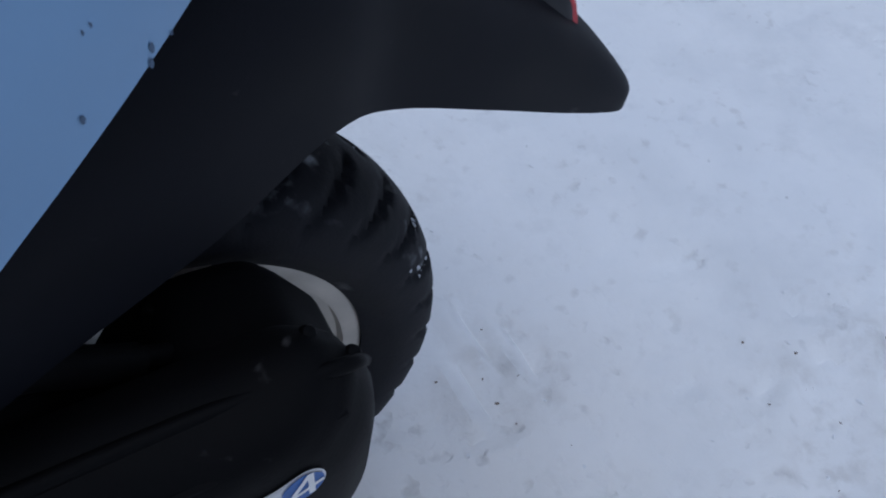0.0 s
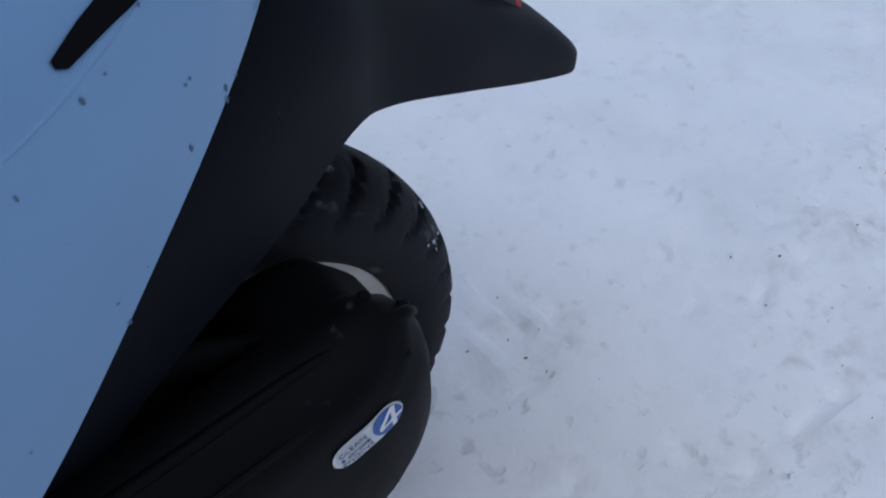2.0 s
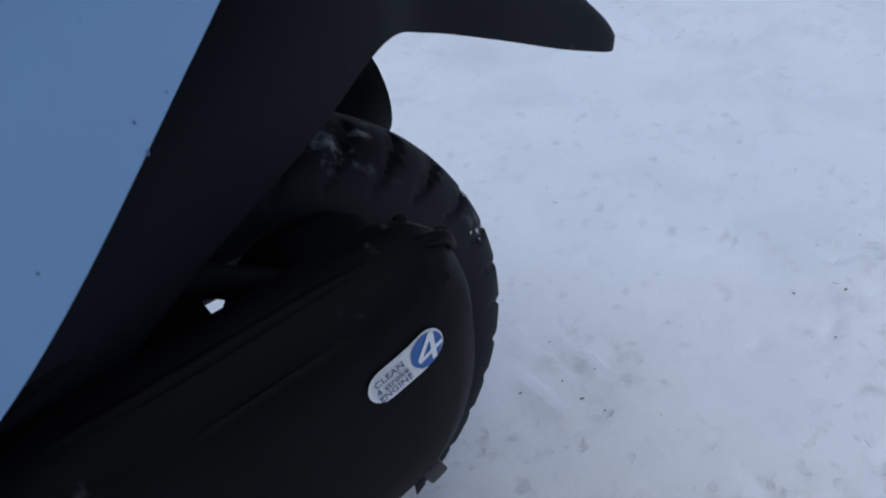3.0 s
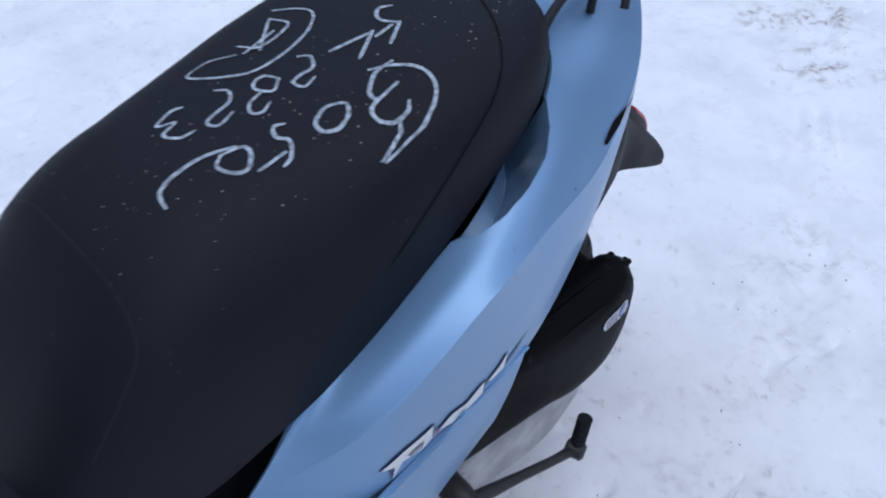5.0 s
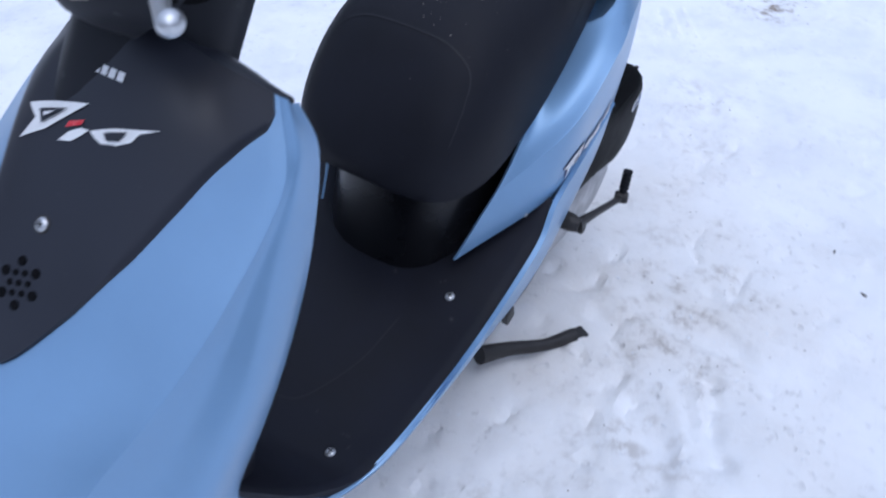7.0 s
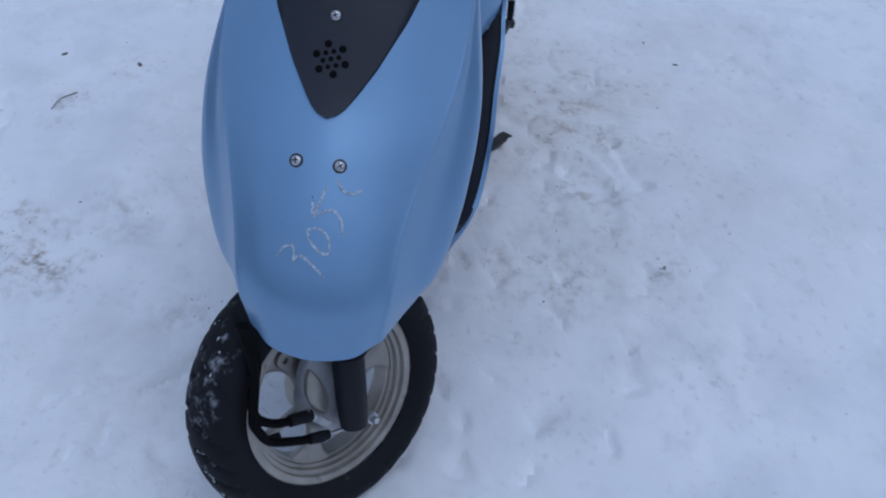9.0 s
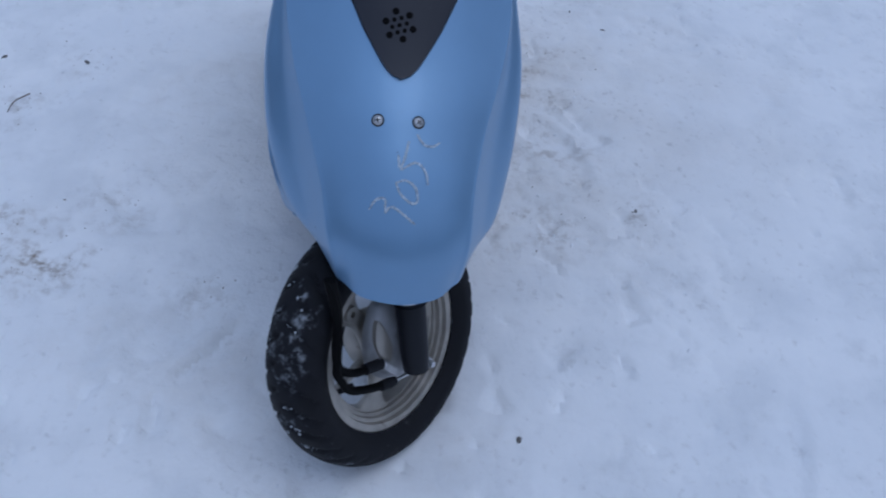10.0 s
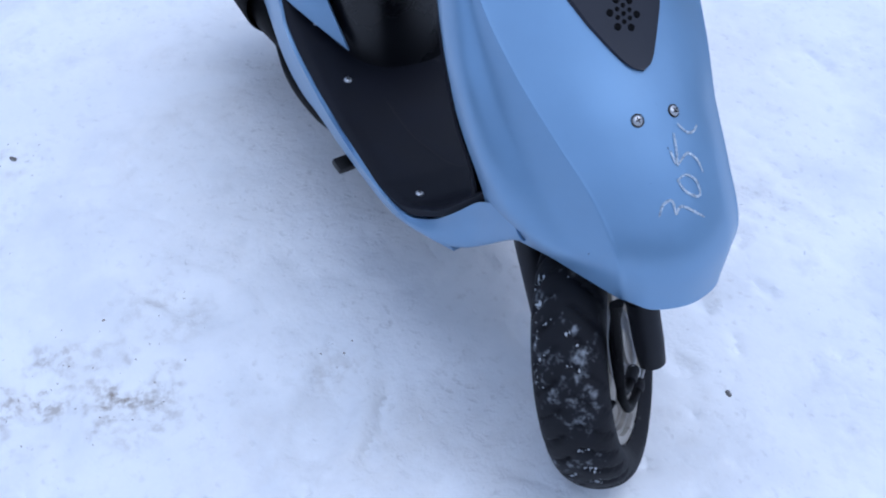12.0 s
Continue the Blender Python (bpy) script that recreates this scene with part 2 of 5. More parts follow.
def lathe_mesh(name, profile, mat, n=48, closed=True):
    """Turns a profile of (radius, along) round the y axis."""
    a = np.linspace(0, 2 * np.pi, n, endpoint=False)
    pr = np.asarray(profile, float)
    v = np.stack([pr[None, :, 0] * np.cos(a)[:, None], np.repeat(pr[None, :, 1], n, 0), pr[None, :, 0] * np.sin(a)[:, None]], 2)
    return mesh_of(name, v.reshape(-1, 3), net_faces(n, len(pr), wrap_u=True, wrap_v=closed), mat)


def block_mesh(name, size, mat, bevel=0.004, m=None):
    bm = bmesh.new()
    bmesh.ops.create_cube(bm, size=1)
    bmesh.ops.scale(bm, vec=size, verts=bm.verts)
    bmesh.ops.bevel(bm, geom=bm.edges[:], offset=bevel, segments=2, affect="EDGES", profile=0.6)
    if m is not None:
        bmesh.ops.transform(bm, matrix=m, verts=bm.verts)
    me = bpy.data.meshes.new(name)
    bm.to_mesh(me)
    bm.free()
    me.materials.append(mat)
    me.polygons.foreach_set("use_smooth", [True] * len(me.polygons))
    me.set_sharp_from_angle(angle=radians(35))
    return me


def oval(cx, cy, cz, rx, ry, n=32, power=2.0):
    """A level loop."""
    a = np.linspace(0, 2 * np.pi, n, endpoint=False)
    c, s = np.cos(a), np.sin(a)
    e = 2 / power
    return np.stack([cx + rx * np.sign(c) * np.abs(c) ** e, cy + ry * np.sign(s) * np.abs(s) ** e, np.full(n, cz)], 1)


def blend(x, table):
    k = sorted(table)
    return np.interp(x, k, [table[i] for i in k])


# ---------------------------------------------------------------- snow


PRINTS = [(-1.60, -0.28, 20), (-1.43, -0.18, -30), (-1.40, 0.17, 10), (-1.52, 0.0, 60), (0.76, -0.63, 35), (0.66, -0.76, 15), (-0.53, 0.24, 50), (0.10, 0.42, 80), (0.42, 0.46, 20), (0.66, 0.40, 60), (0.60, -0.48, 40), (0.13, -0.70, -20), (-0.72, 0.18, 30), (0.95, -0.34, -40), (-0.35, 0.56, 70), (0.90, 0.62, 30), (1.45, -0.25, 60), (0.35, -0.95, 10), (-0.9, -0.5, 80), (1.3, 0.7, -20), (-0.15, 0.85, 45)]
SCRAPES = [(-0.300, -0.09, -0.296, 0.03), (-0.268, -0.03, -0.262, 0.07), (-0.335, -0.05, -0.325, 0.05), (-1.25, -0.05, -1.05, 0.07), (-1.22, -0.08, -1.02, 0.04), (-1.19, -0.11, -0.99, 0.01), (0.95, -0.22, 1.10, -0.34), (0.20, 0.50, 0.36, 0.55)]


def ground_height(x, y):
    n = noise.noise
    h = 0.007 * n((x * 1.6, y * 1.6, 0)) + 0.0045 * n((x * 4.5, y * 4.5, 3))
    trod = max(0.0, min(1.0, 0.55 + 0.9 * n((x * 2.1, y * 2.1, 11)))) + 0.9 * math.exp(-(((y - 0.48) / 0.22) ** 2) - ((x - 0.3) / 0.8) ** 2)
    warp = 0.35 * n((x * 3, y * 3, 21))
    h += trod * (0.0032 * n((x * 13 + warp, y * 17, 7)) + 0.0022 * abs(n((x * 27, y * 34 + warp, 9))) + 0.0010 * n((x * 60, y * 60, 5)))
    pit = n((x * 17 + 2 * warp, y * 24, 31)) - 0.30 + 0.25 * n((x * 5, y * 5, 13))
    h -= 0.0105 * max(0.0, min(1.0, pit / 0.12)) * min(trod, 1.0)
    for px, py, turn_ in PRINTS:
        dx, dy = x - px, y - py
        if abs(dx) < 0.25 and abs(dy) < 0.25:
            c, q = math.cos(radians(turn_)), math.sin(radians(turn_))
            u, v = (dx * c + dy * q) / 0.135, (-dx * q + dy * c) / 0.050
            d = math.sqrt(u * u + v * v) + 0.25 * n((x * 14, y * 14, 2))
            if d < 1.0:
                h -= 0.0065 * min(1.0, (1.0 - d) * 3.5) + (0.0016 if math.sin(u * 19) > 0.2 else 0.0)
            elif d < 1.45:
                h += 0.0045 * (1 - abs(d - 1.2) / 0.25) if d < 1.45 and abs(d - 1.2) < 0.25 else 0.0
    for x0, y0, x1, y1 in SCRAPES:
        if min(x0, x1) - 0.04 < x < max(x0, x1) + 0.04 and min(y0, y1) - 0.04 < y < max(y0, y1) + 0.04:
            ln = math.hypot(x1 - x0, y1 - y0)
            f = ((x - x0) * (x1 - x0) + (y - y0) * (y1 - y0)) / ln
            if 0 < f < ln:
                off = ((x - x0) * (y1 - y0) - (y - y0) * (x1 - x0)) / ln + 0.006 * n((x * 30, y * 30, 1))
                fade = min(1, 6 * f / ln, 6 * (ln - f) / ln)
                h += fade * (-0.010 * math.exp(-((off / 0.010) ** 2)) + 0.007 * math.exp(-(((off - 0.020) / 0.010) ** 2)))
    return h


# spots where dirt has been trodden in: x, y, radius, strength
DIRT = [(-1.54, -0.41, 0.07, 1.3), (-1.64, -0.28, 0.09, 1.5), (-1.42, -0.18, 0.10, 1.4), (-1.40, 0.17, 0.11, 1.5), (-1.51, 0.0, 0.09, 0.7), (-0.72, 0.18, 0.10, 0.5), (0.05, 0.38, 0.12, 0.75), (-0.06, 0.45, 0.09, 0.7), (0.15, 0.41, 0.12, 0.7), (0.42, 0.42, 0.16, 0.5), (0.67, 0.37, 0.12, 0.65)]
DIRT += [(0.76, -0.63, 0.10, 1.25), (0.70, -0.75, 0.10, 1.0), (0.64, 0.60, 0.05, 0.6), (-0.30, 0.02, 0.06, 0.35), (-0.53, 0.23, 0.09, 0.45), (0.87, -0.30, 0.06, 0.4), (0.62, -0.50, 0.08, 0.4), (0.25, -0.82, 0.07, 0.5), (0.03, -0.70, 0.06, 0.5), (-0.2, 0.30, 0.12, 0.4)]
SNOW = bpy.data.materials.new("trodden_snow")
SNOW.use_nodes = True


def make_snow(m):
    n, l = m.node_tree.nodes, m.node_tree.links
    b = n["Principled BSDF"]
    co = n.new("ShaderNodeTexCoord")

    def tex(scale, detail=6.0, rough=0.6):
        t = n.new("ShaderNodeTexNoise")
        t.inputs["Scale"].default_value, t.inputs["Detail"].default_value, t.inputs["Roughness"].default_value = scale, detail, rough
        l.new(co.outputs["Object"], t.inputs["Vector"])
        return t.outputs["Fac"]

    def ramp(src, a, b_, lo, hi):
        r = n.new("ShaderNodeMapRange")
        r.inputs[1].default_value, r.inputs[2].default_value, r.inputs[3].default_value, r.inputs[4].default_value = a, b_, lo, hi
        l.new(src, r.inputs[0])
        return r.outputs[0]

    def mix(f, a, c):
        x = n.new("ShaderNodeMix")
        x.data_type = "RGBA"
        l.new(f, x.inputs[0])
        for k, v in ((6, a), (7, c)):
            if isinstance(v, tuple):
                x.inputs[k].default_value = (*v, 1)
            else:
                l.new(v, x.inputs[k])
        return x.outputs[2]

    base = mix(ramp(tex(2.2), 0.35, 0.65, 0, 1), (0.83, 0.845, 0.87), (0.90, 0.905, 0.915))
    grey = mix(ramp(tex(11.0, 8, 0.65), 0.56, 0.74, 0, 0.4), mix(ramp(tex(4.0, 5, 0.55), 0.48, 0.68, 0, 0.55), base, (0.68, 0.70, 0.73)), (0.62, 0.63, 0.65))
    sand = mix(ramp(tex(1.3, 9, 0.7), 0.56, 0.72, 0, 0.35), grey, (0.62, 0.58, 0.54))
    # dirt trodden in round certain spots
    spots = None
    for x, y, r, k in DIRT:
        d = n.new("ShaderNodeVectorMath")
        d.operation = "DISTANCE"
        l.new(co.outputs["Object"], d.inputs[0])
        d.inputs[1].default_value = (x, y, 0)
        f = ramp(d.outputs["Value"], 0.0, r * 1.5, k, 0.0)
        if spots is None:
            spots = f
        else:
            mx = n.new("ShaderNodeMath")
            mx.operation = "MAXIMUM"
            l.new(spots, mx.inputs[0])
            l.new(f, mx.inputs[1])
            spots = mx.outputs[0]
    crumb = n.new("ShaderNodeMath")
    crumb.operation = "MULTIPLY"
    l.new(spots, crumb.inputs[0])
    clump = n.new("ShaderNodeMath")
    clump.operation = "MULTIPLY"
    l.new(ramp(tex(13.0, 3, 0.5), 0.44, 0.60, 0, 1), clump.inputs[0])
    l.new(ramp(tex(42.0, 5, 0.62), 0.45, 0.62, 0.1, 1), clump.inputs[1])
    l.new(clump.outputs[0], crumb.inputs[1])
    # sand carried in round the scooter
    worn = n.new("ShaderNodeVectorMath")
    worn.operation = "DISTANCE"
    l.new(co.outputs["Object"], worn.inputs[0])
    worn.inputs[1].default_value = (0.15, 0.30, 0)
    near = n.new("ShaderNodeMath")
    near.operation = "MULTIPLY"
    l.new(ramp(worn.outputs["Value"], 0.15, 0.95, 0.85, 0.0), near.inputs[0])
    l.new(ramp(tex(3.1, 6, 0.6), 0.36, 0.62, 0.25, 1), near.inputs[1])
    sand = mix(near.outputs[0], sand, (0.73, 0.70, 0.665))
    dirty = mix(crumb.outputs[0], sand, (0.30, 0.255, 0.215))
    b.inputs["Roughness"].default_value = 0.75
    b.inputs["Specular IOR Level"].default_value = 0.3
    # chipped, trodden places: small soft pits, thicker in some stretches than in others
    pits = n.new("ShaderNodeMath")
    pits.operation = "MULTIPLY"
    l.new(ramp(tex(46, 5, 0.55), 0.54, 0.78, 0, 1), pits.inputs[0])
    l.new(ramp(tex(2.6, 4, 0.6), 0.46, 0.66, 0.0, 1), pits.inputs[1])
    # chips kicked out by boots and wheels, thickest beside the footboard
    kicked = n.new("ShaderNodeVectorMath")
    kicked.operation = "DISTANCE"
    l.new(co.outputs["Object"], kicked.inputs[0])
    kicked.inputs[1].default_value = (0.12, 0.42, 0)
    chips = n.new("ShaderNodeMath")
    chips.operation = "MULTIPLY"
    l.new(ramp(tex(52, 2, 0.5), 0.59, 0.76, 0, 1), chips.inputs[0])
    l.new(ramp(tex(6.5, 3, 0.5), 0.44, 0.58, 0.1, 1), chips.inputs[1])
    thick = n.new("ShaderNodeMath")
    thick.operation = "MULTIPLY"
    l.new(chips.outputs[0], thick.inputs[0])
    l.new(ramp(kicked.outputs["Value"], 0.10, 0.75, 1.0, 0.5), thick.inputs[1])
    # Pits tinted grey-blue for dirt and shade, chips grey for shade, in the colour.
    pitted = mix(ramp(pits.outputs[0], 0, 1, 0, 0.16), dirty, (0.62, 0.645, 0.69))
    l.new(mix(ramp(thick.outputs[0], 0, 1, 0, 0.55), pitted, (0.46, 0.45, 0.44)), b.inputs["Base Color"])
    bc = n.new("ShaderNodeBump")
    bc.invert = True
    bc.inputs["Strength"].default_value, bc.inputs["Distance"].default_value = 0.55, 0.006
    l.new(thick.outputs[0], bc.inputs["Height"])
    b0 = n.new("ShaderNodeBump")
    b0.invert = True
    b0.inputs["Strength"].default_value, b0.inputs["Distance"].default_value = 0.45, 0.006
    l.new(pits.outputs[0], b0.inputs["Height"])
    l.new(bc.outputs[0], b0.inputs["Normal"])
    b1 = n.new("ShaderNodeBump")
    b1.inputs["Strength"].default_value, b1.inputs["Distance"].default_value = 0.6, 0.010
    l.new(tex(20, 7, 0.6), b1.inputs["Height"])
    l.new(b0.outputs[0], b1.inputs["Normal"])
    b2 = n.new("ShaderNodeBump")
    b2.inputs["Strength"].default_value, b2.inputs["Distance"].default_value = 0.09, 0.004
    l.new(tex(150, 4), b2.inputs["Height"])
    l.new(b1.outputs[0], b2.inputs["Normal"])
    l.new(b2.outputs[0], b.inputs["Normal"])


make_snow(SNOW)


def make_ground():
    def ticks(lo, hi):
        near = list(np.arange(lo, hi + 1e-6, 0.011))
        far = [0.05, 0.15, 0.35, 0.8, 1.8, 4, 9, 20, 45, 100, 250, 600]
        return [lo - d for d in reversed(far)] + near + [hi + d for d in far]

    xs, ys = ticks(-2.2, 2.2), ticks(-1.9, 1.6)
    verts = [(x, y, ground_height(x, y) if abs(x) < 4 and abs(y) < 4 else 0.0) for x in xs for y in ys]
    me = mesh_of("ground", verts, net_faces(len(xs), len(ys)), SNOW)
    return tagged(new("ground", me), "trodden white snow with grey and sandy dirt patches", "snow", kind="structure")


ground = make_ground()


def crumb_mesh(name, places, mat, seed):
    """Many small broken lumps."""
    rnd = random.Random(seed)
    g = (1 + 5**0.5) / 2
    ico = [(-1, g, 0), (1, g, 0), (-1, -g, 0), (1, -g, 0), (0, -1, g), (0, 1, g), (0, -1, -g), (0, 1, -g), (g, 0, -1), (g, 0, 1), (-g, 0, -1), (-g, 0, 1)]
    tri = [(0, 11, 5), (0, 5, 1), (0, 1, 7), (0, 7, 10), (0, 10, 11), (1, 5, 9), (5, 11, 4), (11, 10, 2), (10, 7, 6), (7, 1, 8)]
    tri += [(3, 9, 4), (3, 4, 2), (3, 2, 6), (3, 6, 8), (3, 8, 9), (4, 9, 5), (2, 4, 11), (6, 2, 10), (8, 6, 7), (9, 8, 1)]
    verts, faces = [], []
    for x, y, r in places:
        base, a = len(verts), rnd.uniform(0, math.pi)
        lx, ly, lz = rnd.uniform(0.8, 1.9), rnd.uniform(0.6, 1.0), rnd.uniform(0.4, 0.8)
        z = ground_height(x, y)
        for p in ico:
            k = r / 1.9 * rnd.uniform(0.7, 1.25)
            u, v = p[0] * lx * k, p[1] * ly * k
            verts.append((x + u * math.cos(a) - v * math.sin(a), y + u * math.sin(a) + v * math.cos(a), z + r * 0.2 + p[2] * lz * k))
        faces += [tuple(base + i for i in t) for t in tri]
    return mesh_of(name, verts, faces, mat, False)


rnd = random.Random(4)
places = []
for x, y, r, k in DIRT:
    for i in range(int(24 * k)):
        places.append((rnd.gauss(x, r * 0.7), rnd.gauss(y, r * 0.7), rnd.choice((0.0006, 0.0009, 0.0012, 0.0017))))
tagged(new("dirt_crumbs", crumb_mesh("dirt_crumbs", places, SOIL, 6)), "brown crumbs of soil trodden into snow", "dirt", kind="stuff")
places = [(rnd.uniform(-1.9, 1.9), rnd.uniform(-1.5, 1.3), rnd.choice((0.001, 0.0014, 0.002, 0.0026))) for i in range(900)]
for x, y, turn_ in PRINTS:
    places += [(rnd.gauss(x, 0.09), rnd.gauss(y, 0.07), rnd.choice((0.0015, 0.0025, 0.004))) for i in range(10)]
tagged(new("snow_crumbs", crumb_mesh("snow_crumbs", places, LOOSE, 7)), "loose white crumbs of trodden snow", "snow", kind="stuff")
for k, (x, y, r) in enumerate(((1.24, 0.26, 0.005), (0.03, -0.70, 0.007), (-0.27, 0.61, 0.0045), (0.64, 0.60, 0.004), (0.01, -0.91, 0.0055), (-0.17, 0.69, 0.0045))):
    stone = new("pebble", crumb_mesh("pebble", [(0, 0, r)], STONE, 20 + k))
    stone.matrix_world = pose(x, y, ground_height(x, y) - ground_height(0, 0))
    tagged(stone, "small dark grey pebble lying on the snow", "pebble", "pebbles on the snow")
twig = new("twig", tube_mesh("twig", [(0.19, -0.80, 0.006), (0.23, -0.825, 0.009), (0.27, -0.83, 0.006)], (0.0018, 0.0016, 0.0012), SOIL, 8))
tagged(twig, "thin dry brown twig lying on the snow", "twig")

# plain unseen walls, added to cut horizon light and darken side reflections
for k, (x, y, turn_) in enumerate(((0.4, 8.0, 0), (8.6, 0, 90), (0.4, -8.0, 0), (-7.8, 0, 90))):
    side = new(("horizon_block_north", "horizon_block_east", "horizon_block_south", "horizon_block_west")[k], block_mesh("wall", (16.7, 0.25, 3.4), WALL, 0.02))
    side.matrix_world = pose(x, y, 1.6, 0, 0, turn_)
    tagged(side, "plain grey-brown wall, unseen, added to darken the horizon", "wall", kind="structure")

# ---------------------------------------------------------------- the scooter
LEAN_DEG, SIDE = 3.9, 0.008
scooter = tagged(new("scooter"), "light blue and black motor scooter standing in trodden snow", "scooter")
scooter.matrix_world = pose(0, SIDE, 0, -LEAN_DEG, 0, 0)

SPINE = [(0.925, 0, 0.862), (0.985, 0, 0.8), (1.05, 0, 0.727), (1.118, 0, 0.655), (1.185, 0, 0.598), (1.246, 0, 0.540), (1.293, 0, 0.470), (1.300, 0, 0.393)]
SPINE_SIDE = [(0.914, 0.062, 0.838), (0.966, 0.078, 0.797), (1.043, 0.07, 0.722), (1.109, 0.07, 0.650), (1.174, 0.064, 0.592), (1.234, 0.056, 0.536), (1.282, 0.053, 0.469), (1.289, 0.049, 0.394)]
CREASE = [(0.893, 0.113, 0.814), (0.934, 0.147, 0.758), (1.02, 0.151, 0.689), (1.086, 0.139, 0.632), (1.15, 0.118, 0.577), (1.212, 0.101, 0.525), (1.258, 0.093, 0.465), (1.260, 0.083, 0.402)]
CHEEK = [(0.886, 0.117, 0.808), (0.91, 0.147, 0.764), (0.972, 0.163, 0.69), (1.034, 0.177, 0.606), (1.087, 0.174, 0.53), (1.13, 0.160, 0.470), (1.165, 0.141, 0.434), (1.165, 0.122, 0.404)]
FLANK = [(0.877, 0.114, 0.799), (0.889, 0.141, 0.763), (0.938, 0.162, 0.688), (0.985, 0.175, 0.607), (1.03, 0.171, 0.525), (1.068, 0.155, 0.448), (1.09, 0.139, 0.412), (1.090, 0.131, 0.380)]
REAR_EDGE = [(0.866, 0.113, 0.793), (0.868, 0.135, 0.755), (0.905, 0.155, 0.688), (0.94, 0.16, 0.61), (0.98, 0.155, 0.52), (1.016, 0.138, 0.43), (1.014, 0.128, 0.385), (1.010, 0.124, 0.350)]
FAIRING = list(zip(SPINE, SPINE_SIDE, CREASE, CHEEK, FLANK, REAR_EDGE))


def folded(rows, k, near, scoop=0.0):
    """The net with column k drawn into a tight fold, and the face past it hollowed a little."""
    r = np.asarray(rows, float)
    near = np.interp(np.arange(len(r)), (0, 1, 2, 4, 5.5, 7), (0.22, 0.12, near, near, 0.1, 0.3))[:, None]
    a, b = r[:, k] * (1 - near) + r[:, k - 1] * near, r[:, k] * (1 - near) + r[:, k + 1] * near
    f = np.interp(np.arange(len(r)), (0, 1.4, 2.5, 4.2, 5.6, 7), (0, 0, 1, 1, 0.3, 0))[:, None]
    dip = r[:, k] * 0.5 + r[:, k + 1] * 0.5 + np.array((-0.3, -0.8, -0.5)) * scoop * f
    b = b + (dip - r[:, k] * 0.5 - r[:, k + 1] * 0.5) * near * 1.6
    return np.concatenate([r[:, :k], a[:, None], r[:, k : k + 1], b[:, None], dip[:, None], r[:, k + 1 :]], 1)


NU, NV = 85, 133
fairing_net = sheet(mirrored(folded(FAIRING, 2, 0.035, 0.006)), NU, NV)
# the nose stands a little askew to the frame
fairing_net[..., 1] += np.interp(np.linspace(0, 7, NU), (0, 4, 5, 6, 7), (0, 0.002, 0.006, 0.011, 0.015))[:, None]
fairing_normal = normals_of(fairing_net)
if ((fairing_net - (0.9, 0, 0.5)) * fairing_normal).sum() < 0:
    fairing_normal = -fairing_normal
fairing = shell("front_fairing", fairing_net, 0.004, BLUE, scooter, "light blue metallic painted front cover", (0.9, 0, 0.5))


def on_net(net, normal, u, v, lift):
    """A point lift metres over a net, at u and v from 0 to 1."""
    a, b = u * (net.shape[0] - 1), v * (net.shape[1] - 1)
    i, j = min(max(int(a), 0), net.shape[0] - 2), min(max(int(b), 0), net.shape[1] - 2)
    f, g = a - i, b - j
    w = ((1 - f) * (1 - g), (i, j)), (f * (1 - g), (i + 1, j)), ((1 - f) * g, (i, j + 1)), (f * g, (i + 1, j + 1))
    return sum(k * net[q] for k, q in w) + lift * sum(k * normal[q] for k, q in w)


def centre_panel():
    rows = []
    vs = np.linspace(0.5, 1, 60)
    for u in np.linspace(0, 3.3 / 7, 60):
        w = blend(u * 7, {0: 0.110, 0.25: 0.118, 0.5: 0.119, 1: 0.110, 1.5: 0.096, 2: 0.079, 2.6: 0.053, 3.0: 0.031, 3.15: 0.022, 3.24: 0.014, 3.28: 0.008, 3.3: 0.001})
        ys = [on_net(fairing_net, fairing_normal, u, v, 0)[1] for v in vs]
        v1 = float(np.interp(w, np.abs(ys), vs))
        rows.append([on_net(fairing_net, fairing_normal, u, 0.5 + (v1 - 0.5) * k, 0.004 if abs(k) < 0.98 else 0.0006) for k in np.linspace(-1, 1, 41)])
    return np.array(rows)


panel = shell("centre_panel", centre_panel(), 0.003, PANEL, scooter, "dark grey pointed front centre panel", (0.9, 0, 0.5))

cap = np.array([[(0.925, 0, 0.863), (0.917, 0.05, 0.842), (0.905, 0.094, 0.823), (0.885, 0.110, 0.808)], [(0.895, 0, 0.846), (0.888, 0.05, 0.830), (0.880, 0.092, 0.812), (0.868, 0.108, 0.798)], [(0.862, 0, 0.812), (0.862, 0.05, 0.806), (0.862, 0.088, 0.795), (0.861, 0.104, 0.786)]])
shell("leg_shield_top", sheet(mirrored(cap), 20, 41), 0.004, PANEL, scooter, "dark grey top of the leg shield", (0.9, 0, 0.5))
inner = [[(0.862, 0, 0.80), (0.862, 0.06, 0.795), (0.861, 0.104, 0.782)], [(0.85, 0, 0.72), (0.855, 0.08, 0.72), (0.872, 0.135, 0.745)], [(0.86, 0, 0.62), (0.88, 0.10, 0.62), (0.93, 0.154, 0.61)], [(0.875, 0, 0.5), (0.90, 0.10, 0.5), (0.968, 0.145, 0.50)], [(0.90, 0, 0.38), (0.93, 0.09, 0.40), (0.99, 0.125, 0.42)], [(0.92, 0, 0.25), (0.94, 0.08, 0.28), (1.0, 0.11, 0.34)]]
shell("inner_leg_shield", sheet(mirrored(inner), 30, 31), 0.004, MAT, scooter, "black plastic leg shield inside")

